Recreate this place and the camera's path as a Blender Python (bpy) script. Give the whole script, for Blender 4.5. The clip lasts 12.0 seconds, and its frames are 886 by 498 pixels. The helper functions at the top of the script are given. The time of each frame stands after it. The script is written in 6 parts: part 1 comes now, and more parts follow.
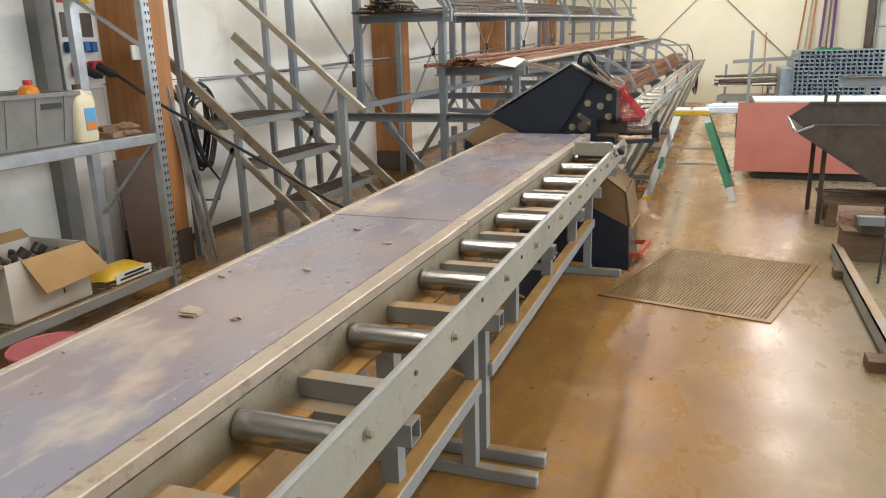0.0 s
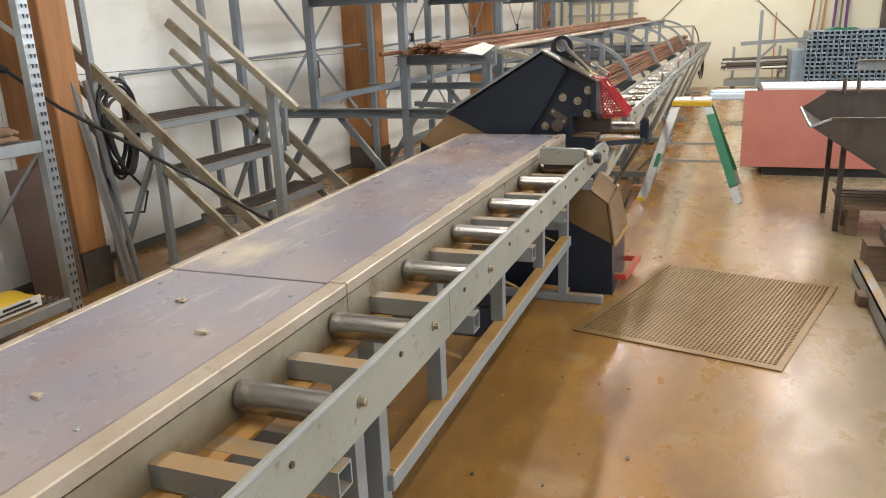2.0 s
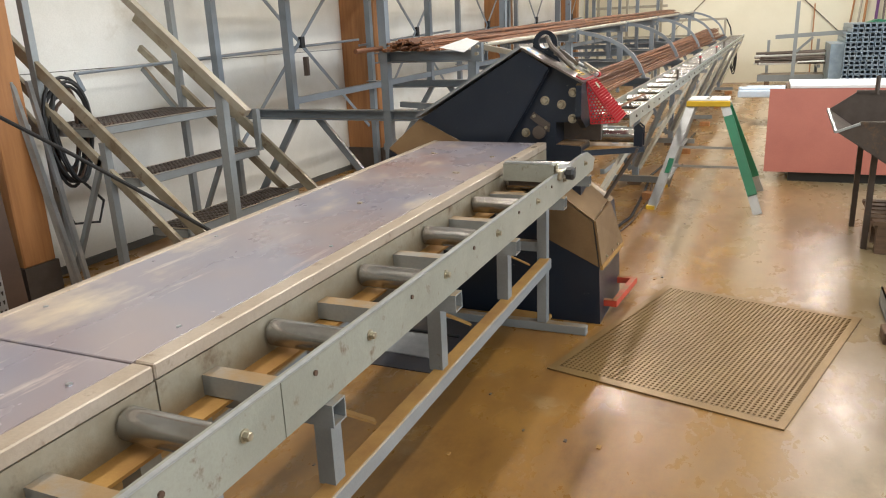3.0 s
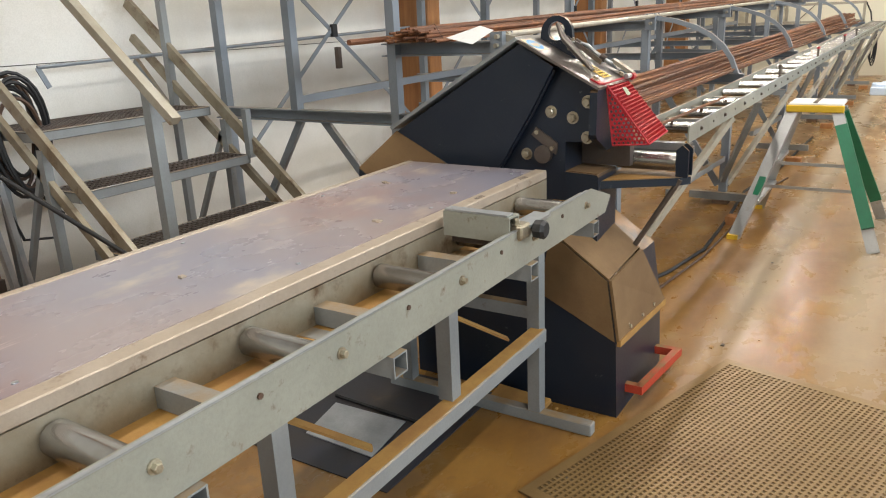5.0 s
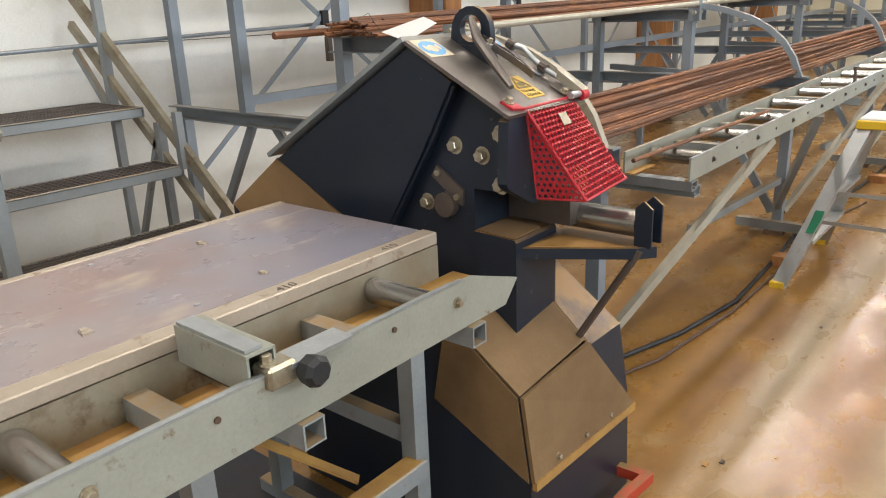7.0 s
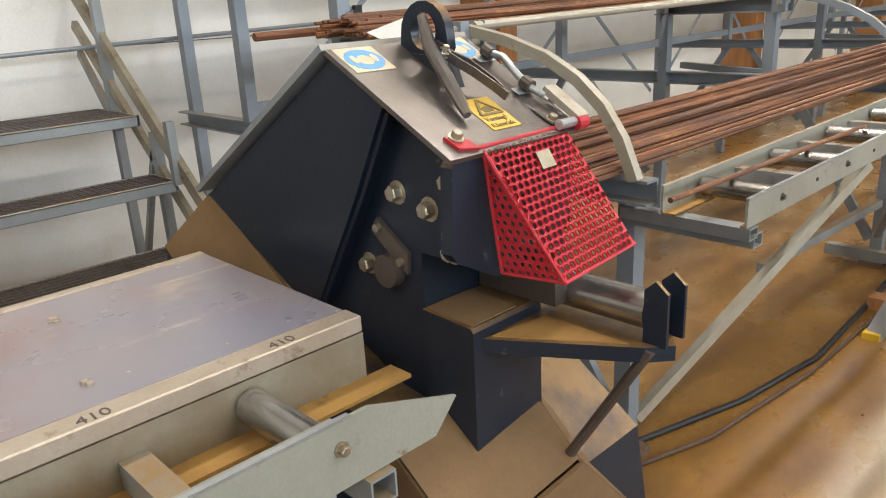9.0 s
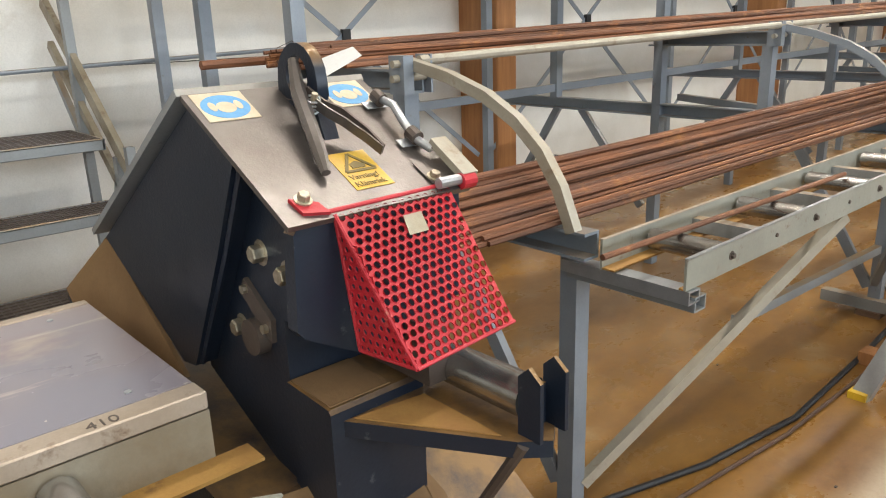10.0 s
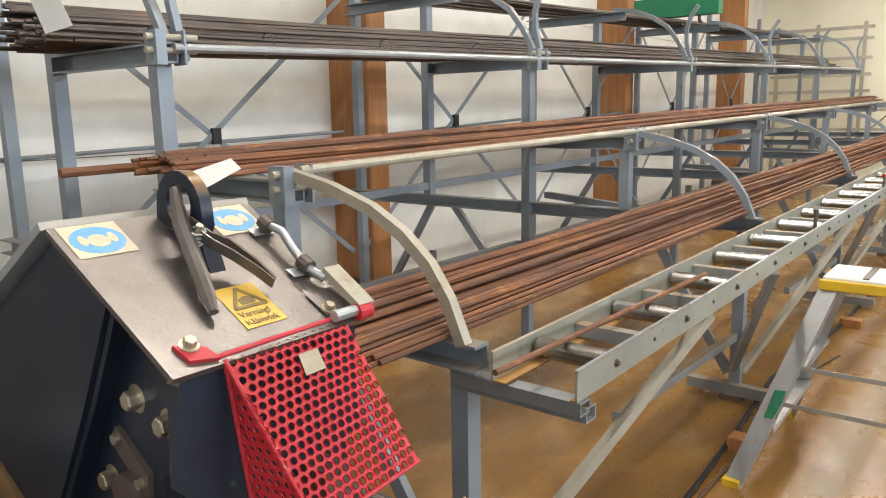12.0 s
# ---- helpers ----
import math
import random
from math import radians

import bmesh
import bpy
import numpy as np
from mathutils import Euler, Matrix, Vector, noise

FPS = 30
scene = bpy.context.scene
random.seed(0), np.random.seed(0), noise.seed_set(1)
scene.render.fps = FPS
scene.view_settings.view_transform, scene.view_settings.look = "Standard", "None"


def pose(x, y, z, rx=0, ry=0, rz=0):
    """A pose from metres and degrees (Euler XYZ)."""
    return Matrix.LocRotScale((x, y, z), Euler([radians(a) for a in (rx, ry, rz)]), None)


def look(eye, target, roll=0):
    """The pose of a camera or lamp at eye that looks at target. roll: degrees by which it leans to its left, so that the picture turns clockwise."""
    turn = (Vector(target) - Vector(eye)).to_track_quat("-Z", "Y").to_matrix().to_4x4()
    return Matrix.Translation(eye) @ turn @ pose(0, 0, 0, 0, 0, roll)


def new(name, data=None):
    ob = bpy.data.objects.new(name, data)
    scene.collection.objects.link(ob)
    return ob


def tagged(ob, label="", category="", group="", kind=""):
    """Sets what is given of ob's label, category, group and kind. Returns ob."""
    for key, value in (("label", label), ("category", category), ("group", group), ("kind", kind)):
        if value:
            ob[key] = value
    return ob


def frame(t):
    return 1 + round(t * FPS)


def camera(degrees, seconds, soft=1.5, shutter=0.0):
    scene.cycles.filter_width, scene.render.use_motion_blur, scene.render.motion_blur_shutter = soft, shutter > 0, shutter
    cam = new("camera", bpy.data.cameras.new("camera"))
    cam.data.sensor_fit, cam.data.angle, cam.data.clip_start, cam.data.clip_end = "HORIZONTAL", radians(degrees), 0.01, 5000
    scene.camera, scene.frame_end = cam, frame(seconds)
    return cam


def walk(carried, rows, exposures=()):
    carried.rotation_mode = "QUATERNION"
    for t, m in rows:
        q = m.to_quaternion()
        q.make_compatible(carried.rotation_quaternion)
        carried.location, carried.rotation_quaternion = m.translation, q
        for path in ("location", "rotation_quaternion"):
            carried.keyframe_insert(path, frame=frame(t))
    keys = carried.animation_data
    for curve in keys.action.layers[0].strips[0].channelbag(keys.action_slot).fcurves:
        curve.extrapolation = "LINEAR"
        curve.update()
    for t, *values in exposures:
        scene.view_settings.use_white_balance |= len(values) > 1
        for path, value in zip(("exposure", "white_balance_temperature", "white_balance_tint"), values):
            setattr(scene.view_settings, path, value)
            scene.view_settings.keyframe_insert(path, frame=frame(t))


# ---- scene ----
cam = camera(61.9, 12.0, soft=1.1)
PATH = [
    (0, (0.161, -0.336, 1.562), (-0.503, 1.458, 1.043), -1.5),
    (0.5, (0.231, -0.126, 1.565), (-0.422, 1.668, 1.03), -1.9),
    (1, (0.244, 0.079, 1.559), (-0.407, 1.869, 1.009), -2.1),
    (1.5, (0.196, 0.322, 1.555), (-0.466, 2.106, 1.001), -2.2),
    (2, (0.21, 0.565, 1.556), (-0.473, 2.341, 1.001), -2.2),
    (2.5, (0.33, 0.875, 1.565), (-0.388, 2.637, 1.008), -2.3),
    (3, (0.372, 1.168, 1.549), (-0.394, 2.906, 0.982), -2.4),
    (3.2, (0.374, 1.293, 1.557), (-0.416, 3.016, 0.98), -2.3),
    (4.8, (0.498, 2.216, 1.519), (-0.498, 3.825, 0.928), -2.2),
    (5, (0.496, 2.343, 1.52), (-0.532, 3.932, 0.934), -2.6),
    (5.5, (0.504, 2.621, 1.537), (-0.575, 4.174, 0.946), -2.3),
    (6, (0.573, 2.917, 1.539), (-0.545, 4.442, 0.947), -2.2),
    (6.5, (0.583, 3.188, 1.532), (-0.576, 4.678, 0.928), -2.3),
    (7, (0.527, 3.449, 1.517), (-0.673, 4.9, 0.901), -2.2),
    (7.2, (0.528, 3.54, 1.517), (-0.695, 4.972, 0.899), -2.5),
    (8.8, (0.395, 4.046, 1.507), (-0.959, 5.348, 0.877), -2.8),
    (9, (0.381, 4.085, 1.51), (-0.981, 5.383, 0.885), -3.0),
    (9.5, (0.395, 4.231, 1.522), (-0.996, 5.505, 0.916), -2.6),
    (10, (0.455, 4.407, 1.541), (-0.964, 5.664, 0.963), -1.9),
    (10.5, (0.485, 4.485, 1.562), (-0.933, 5.76, 1.024), -1.6),
    (11, (0.462, 4.489, 1.58), (-0.91, 5.833, 1.093), -1.4),
    (11.5, (0.421, 4.455, 1.597), (-0.873, 5.895, 1.169), -1.2),
    (12, (0.384, 4.418, 1.607), (-0.817, 5.953, 1.244), -1.0),
]
walk(cam, [(t, look(eye, target, roll)) for t, eye, target, roll in PATH])

# ---- light ----
world = bpy.data.worlds.new("world")
scene.world = world
world.use_nodes = True
wn = world.node_tree.nodes
sky = wn.new("ShaderNodeTexSky")
sky.sky_type = "NISHITA"
sky.sun_disc = False
sky.sun_elevation = radians(35)
sky.sun_rotation = radians(80)
wn["Background"].inputs["Strength"].default_value = 0.06
world.node_tree.links.new(sky.outputs[0], wn["Background"].inputs["Color"])


def area_lamp(name, eye, target, sx, sy, watts, colour):
    data = bpy.data.lights.new(name, "AREA")
    data.shape, data.size, data.size_y, data.energy, data.color = "RECTANGLE", sx, sy, watts, colour
    ob = new(name, data)
    ob.matrix_world = look(eye, target)
    return ob


ROOF = 5.0
WARM, COOL = (1.0, 0.94, 0.85), (0.80, 0.90, 1.0)
# daylight through the windows high in the long wall, and through the gate behind
for wy in (1.0, 6.5, 12.0):
    area_lamp("window_light", (6.72, wy, 3.1), (0, wy, 0.9), 3.4, 1.5, 240, COOL)
area_lamp("gate_light", (2.8, -5.85, 2.0), (0.0, 6, 0.8), 3.6, 3.4, 36, (0.90, 0.95, 1.0))
# rows of tube lamps under the roof
for lx in (-1.4, 1.7):
    for ly, watts in ((1.0, 88), (6.5, 104), (12.0, 140), (17.5, 150)):
        area_lamp("tube_light", (lx, ly, 4.52), (lx, ly + 0.0001, 0), 0.16, 3.6, watts, WARM)


# ---- materials ----
def nodes_of(name):
    m = bpy.data.materials.new(name)
    m.use_nodes = True
    nt = m.node_tree
    return m, nt, nt.nodes["Principled BSDF"], nt.nodes, nt.links


def ramp(nt, src, a, b, lo=0.35, hi=0.65):
    r = nt.nodes.new("ShaderNodeValToRGB")
    r.color_ramp.elements[0].position, r.color_ramp.elements[1].position = lo, hi
    r.color_ramp.elements[0].color, r.color_ramp.elements[1].color = a, b
    nt.links.new(src, r.inputs[0])
    return r.outputs[0]


def noise_tex(nt, vec, scale, detail=4.0, rough=0.6, stretch=None):
    if stretch:
        mp = nt.nodes.new("ShaderNodeMapping")
        mp.inputs["Scale"].default_value = stretch
        nt.links.new(vec, mp.inputs[0])
        vec = mp.outputs[0]
    n = nt.nodes.new("ShaderNodeTexNoise")
    n.inputs["Scale"].default_value, n.inputs["Detail"].default_value, n.inputs["Roughness"].default_value = scale, detail, rough
    nt.links.new(vec, n.inputs["Vector"])
    return n.outputs["Fac"]


def mix(nt, fac, a, b):
    m = nt.nodes.new("ShaderNodeMix")
    m.data_type = "RGBA"
    for sock, v in ((m.inputs[0], fac), (m.inputs[6], a), (m.inputs[7], b)):
        if isinstance(v, (tuple, float, int)):
            sock.default_value = v
        else:
            nt.links.new(v, sock)
    return m.outputs[2]


def maths(nt, op, a, b=0.0):
    m = nt.nodes.new("ShaderNodeMath")
    m.operation = op
    m.use_clamp = op in ("MULTIPLY", "ADD")
    for sock, v in ((m.inputs[0], a), (m.inputs[1], b)):
        if isinstance(v, (float, int)):
            sock.default_value = v
        else:
            nt.links.new(v, sock)
    return m.outputs[0]


def rgb(c):
    return (c[0], c[1], c[2], 1.0)


def surface(name, base, second=None, wear=None, rough=0.5, metal=0.0, scale=3.0, stretch=None, wear_at=(0.6, 0.72), wear_scale=9.0,
            grain=120.0, bump=0.15, dust=None, vary=0.0, rough_var=0.12):
    """Two tones at a large scale, grain at a small one, worn patches, and dust that lies on upward faces."""
    m, nt, p, ns, ln = nodes_of(name)
    tc = ns.new("ShaderNodeNewGeometry").outputs["Position"]
    big = noise_tex(nt, tc, scale, 5.0, 0.62, stretch)
    second = second or tuple(c * 0.78 for c in base)
    col = ramp(nt, big, rgb(base), rgb(second), 0.38, 0.66)
    fine = noise_tex(nt, tc, grain, 3.0, 0.7, stretch)
    col = mix(nt, ramp(nt, fine, (0, 0, 0, 1), (0.3, 0.3, 0.3, 1), 0.4, 0.75), col, rgb(tuple(c * 0.6 for c in base)))
    if vary:
        info = ns.new("ShaderNodeObjectInfo")
        col = mix(nt, maths(nt, "MULTIPLY", info.outputs["Random"], vary), col, rgb(tuple(c * 0.35 for c in second)))
    if wear:
        w = noise_tex(nt, tc, wear_scale, 8.0, 0.68)
        col = mix(nt, ramp(nt, w, (0, 0, 0, 1), (1, 1, 1, 1), *wear_at), col, rgb(wear))
    if dust:
        geo = ns.new("ShaderNodeNewGeometry")
        sep = ns.new("ShaderNodeSeparateXYZ")
        ln.new(geo.outputs["Normal"], sep.inputs[0])
        up = ramp(nt, sep.outputs["Z"], (0, 0, 0, 1), (1, 1, 1, 1), 0.35, 0.8)
        d = noise_tex(nt, tc, 6.0, 6.0, 0.65)
        f = maths(nt, "MULTIPLY", up, ramp(nt, d, (0, 0, 0, 1), (1, 1, 1, 1), 0.3, 0.58))
        col = mix(nt, f, col, rgb(dust))
    ln.new(col, p.inputs["Base Color"])
    p.inputs["Metallic"].default_value = metal
    rr = ns.new("ShaderNodeMapRange")
    rr.inputs["To Min"].default_value, rr.inputs["To Max"].default_value = max(0.05, rough - rough_var), min(1.0, rough + rough_var)
    ln.new(big, rr.inputs["Value"])
    ln.new(rr.outputs[0], p.inputs["Roughness"])
    if bump:
        b = ns.new("ShaderNodeBump")
        b.inputs["Strength"].default_value, b.inputs["Distance"].default_value = bump, 0.004
        ln.new(fine, b.inputs["Height"])
        ln.new(b.outputs[0], p.inputs["Normal"])
    return m


RUST = (0.22, 0.085, 0.03)
TAN = (0.22, 0.125, 0.045)
M_WALL = surface("wall_paint", (0.82, 0.81, 0.77), (0.70, 0.68, 0.62), (0.52, 0.47, 0.38), 0.42, scale=1.3, wear_at=(0.60, 0.80), wear_scale=1.6, bump=0.06)
M_WALLY = surface("end_wall_paint", (0.80, 0.755, 0.61), (0.73, 0.68, 0.53), None, 0.5, scale=0.7, bump=0.05)
M_ROOF = surface("roof_sheet", (0.62, 0.60, 0.55), None, None, 0.5, scale=0.6)
M_SEAM = surface("dark_joint", (0.10, 0.095, 0.085), None, None, 0.8)
M_GREY = surface("grey_painted_steel", (0.30, 0.325, 0.335), (0.25, 0.265, 0.27), (0.17, 0.13, 0.10), 0.42, 0.25, scale=2.5, wear_at=(0.66, 0.74), wear_scale=14, dust=(0.33, 0.22, 0.11))
M_RACK = surface("blue_grey_rack_paint", (0.255, 0.29, 0.33), (0.20, 0.23, 0.265), (0.14, 0.10, 0.08), 0.40, 0.2, scale=2.0, wear_at=(0.66, 0.74), wear_scale=13, dust=(0.24, 0.19, 0.14))
M_RAIL = surface("pale_green_grey_paint", (0.36, 0.365, 0.315), (0.29, 0.29, 0.245), (0.17, 0.12, 0.075), 0.36, 0.25, scale=3.5, wear_at=(0.60, 0.72), wear_scale=22)
M_TROUGH = surface("stained_pale_steel", (0.36, 0.325, 0.25), (0.26, 0.21, 0.14), (0.13, 0.08, 0.045), 0.42, 0.35, scale=5.0, wear_at=(0.55, 0.70), wear_scale=7)
M_EDGE = surface("pale_worn_edge", (0.50, 0.42, 0.34), (0.40, 0.32, 0.24), (0.20, 0.13, 0.08), 0.40, 0.3, scale=5.0, wear_at=(0.58, 0.72), wear_scale=18)
M_OCHRE = surface("ochre_rust_dust", (0.40, 0.225, 0.06), (0.30, 0.15, 0.045), (0.14, 0.07, 0.035), 0.75, 0.0, scale=6, wear_at=(0.62, 0.75))
M_GALV = surface("galvanised_steel", (0.50, 0.52, 0.54), (0.38, 0.40, 0.42), (0.28, 0.26, 0.24), 0.36, 0.75, scale=7.0, wear_at=(0.68, 0.8))
M_ROLL = surface("worn_steel_roller", (0.40, 0.395, 0.385), (0.28, 0.255, 0.225), None, 0.24, 0.9, scale=7.0, bump=0.02, rough_var=0.08)
M_DARK = surface("blue_black_machine_paint", (0.010, 0.017, 0.032), (0.016, 0.023, 0.036), (0.10, 0.11, 0.115), 0.36, 0.1, scale=2.6, wear_at=(0.64, 0.72), wear_scale=20, dust=TAN)
M_DARKSHEET = surface("blue_black_sheet", (0.030, 0.032, 0.045), (0.05, 0.04, 0.035), (0.11, 0.07, 0.04), 0.45, 0.2, scale=3.0, wear_at=(0.62, 0.78), wear_scale=6)
M_PLATE = surface("bare_brownish_steel_plate", (0.20, 0.18, 0.168), (0.135, 0.115, 0.10), (0.32, 0.26, 0.15), 0.34, 0.75, scale=4.0, wear_at=(0.62, 0.8), wear_scale=5)
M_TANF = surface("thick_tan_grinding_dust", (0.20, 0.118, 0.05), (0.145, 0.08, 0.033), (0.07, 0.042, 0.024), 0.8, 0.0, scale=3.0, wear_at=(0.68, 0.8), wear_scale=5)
M_RED = surface("worn_red_paint", (0.50, 0.022, 0.035), (0.40, 0.02, 0.03), (0.46, 0.30, 0.20), 0.42, 0.1, scale=6, wear_at=(0.66, 0.74), wear_scale=11)
M_ORED = surface("orange_red_paint", (0.52, 0.06, 0.03), None, (0.25, 0.10, 0.05), 0.5, 0.1, dust=TAN)
M_BOLT = surface("zinc_plated_bolt", (0.50, 0.46, 0.36), (0.34, 0.28, 0.20), RUST, 0.38, 0.8, scale=30, wear_at=(0.62, 0.78), wear_scale=60)
M_REBAR = surface("rusty_reinforcing_bar", (0.31, 0.125, 0.055), (0.15, 0.075, 0.05), (0.46, 0.20, 0.065), 0.62, 0.35, scale=4.0, stretch=(6, 0.7, 6), wear_at=(0.55, 0.75), wear_scale=6, vary=0.6, bump=0.3)
M_REBARG = surface("brown_grey_bar", (0.15, 0.115, 0.095), (0.085, 0.072, 0.065), (0.24, 0.11, 0.05), 0.52, 0.45, scale=4.0, stretch=(6, 0.7, 6), wear_at=(0.58, 0.78), wear_scale=5, vary=0.5, bump=0.3)
M_TIMBER = surface("glued_pine_timber", (0.42, 0.19, 0.065), (0.30, 0.125, 0.042), (0.16, 0.07, 0.03), 0.55, 0.0, scale=3.0, stretch=(7, 7, 0.5), wear_at=(0.72, 0.8), bump=0.2)
M_BROWN = surface("dark_brown_board", (0.10, 0.055, 0.035), None, None, 0.6)
M_RUBBER = surface("black_rubber", (0.018, 0.018, 0.02), None, None, 0.55)
M_PAPER = surface("white_paper", (0.75, 0.76, 0.76), (0.68, 0.69, 0.69), None, 0.7, bump=0)
M_STICK = surface("faded_blue_sticker", (0.08, 0.30, 0.58), (0.12, 0.34, 0.58), (0.35, 0.42, 0.45), 0.4, scale=20)
M_STICKBG = surface("yellowed_sticker_paper", (0.62, 0.52, 0.36), (0.52, 0.42, 0.28), None, 0.5, scale=20, bump=0)
M_YELLOW = surface("yellow_warning_film", (0.66, 0.42, 0.055), (0.55, 0.34, 0.06), (0.40, 0.28, 0.12), 0.45, scale=15, bump=0)
M_BLACK = surface("black_print", (0.025, 0.024, 0.022), None, None, 0.5, bump=0)
M_FADED = surface("faded_print", (0.15, 0.11, 0.04), (0.24, 0.17, 0.06), None, 0.6, scale=40, bump=0)
M_CREAM = surface("cream_painted_tube", (0.42, 0.39, 0.32), (0.33, 0.29, 0.22), (0.22, 0.15, 0.09), 0.42, 0.2, scale=5)
M_ALU = surface("dull_aluminium", (0.48, 0.49, 0.49), (0.40, 0.40, 0.40), (0.30, 0.26, 0.2), 0.42, 0.7, scale=8)
M_GREEN = surface("green_plastic_paint", (0.01, 0.18, 0.085), (0.012, 0.14, 0.07), None, 0.4, scale=9)
M_LYELLOW = surface("yellow_plastic", (0.72, 0.46, 0.03), None, None, 0.4)
M_WHITE = surface("white_plastic", (0.72, 0.72, 0.70), (0.62, 0.61, 0.58), None, 0.4)
M_RPLY = surface("red_brown_film_board", (0.44, 0.145, 0.105), (0.38, 0.12, 0.088), (0.5, 0.24, 0.18), 0.5, 0.0, scale=2.0, wear_at=(0.68, 0.8))
M_BROWNSTEEL = surface("brown_oxidised_steel", (0.13, 0.105, 0.09), (0.085, 0.065, 0.055), (0.2, 0.12, 0.07), 0.48, 0.5, scale=4)
M_CARD = surface("brown_cardboard", (0.42, 0.26, 0.11), (0.36, 0.21, 0.085), None, 0.8, scale=5)
M_CARDW = surface("white_cardboard", (0.66, 0.62, 0.56), (0.56, 0.51, 0.44), (0.4, 0.33, 0.26), 0.7, scale=4, wear_at=(0.7, 0.85))
M_CRATE = surface("grey_plastic_crate", (0.22, 0.215, 0.20), (0.18, 0.175, 0.165), None, 0.5, scale=6)
M_JUG = surface("cream_plastic_jug", (0.66, 0.59, 0.42), (0.60, 0.52, 0.36), None, 0.4, scale=6)
M_ORANGE = surface("orange_plastic", (0.62, 0.16, 0.01), (0.62, 0.30, 0.02), None, 0.4, scale=20)
M_GLOVE = surface("dirty_leather_glove", (0.24, 0.15, 0.09), (0.15, 0.09, 0.055), (0.09, 0.05, 0.03), 0.85, scale=25, bump=0.4)
M_PINK = surface("pink_plastic_bucket", (0.50, 0.13, 0.15), (0.42, 0.11, 0.12), None, 0.5)
M_BLUEST = surface("bluish_profile_steel", (0.34, 0.42, 0.50), (0.24, 0.31, 0.38), (0.16, 0.18, 0.2), 0.4, 0.5, scale=6)
M_FILM = surface("pale_blue_plastic_film", (0.62, 0.70, 0.80), (0.50, 0.60, 0.74), None, 0.3, scale=8)
M_PURPLE = surface("purple_cloth", (0.13, 0.05, 0.16), None, None, 0.85, scale=12)
M_BLUEP = surface("blue_plastic", (0.02, 0.10, 0.32), None, None, 0.4)
M_WOODOLD = surface("old_grey_timber", (0.16, 0.095, 0.055), (0.10, 0.06, 0.036), None, 0.75, scale=6, stretch=(1, 7, 7))
M_LAMP = surface("white_lamp_housing", (0.7, 0.7, 0.68), None, None, 0.5)


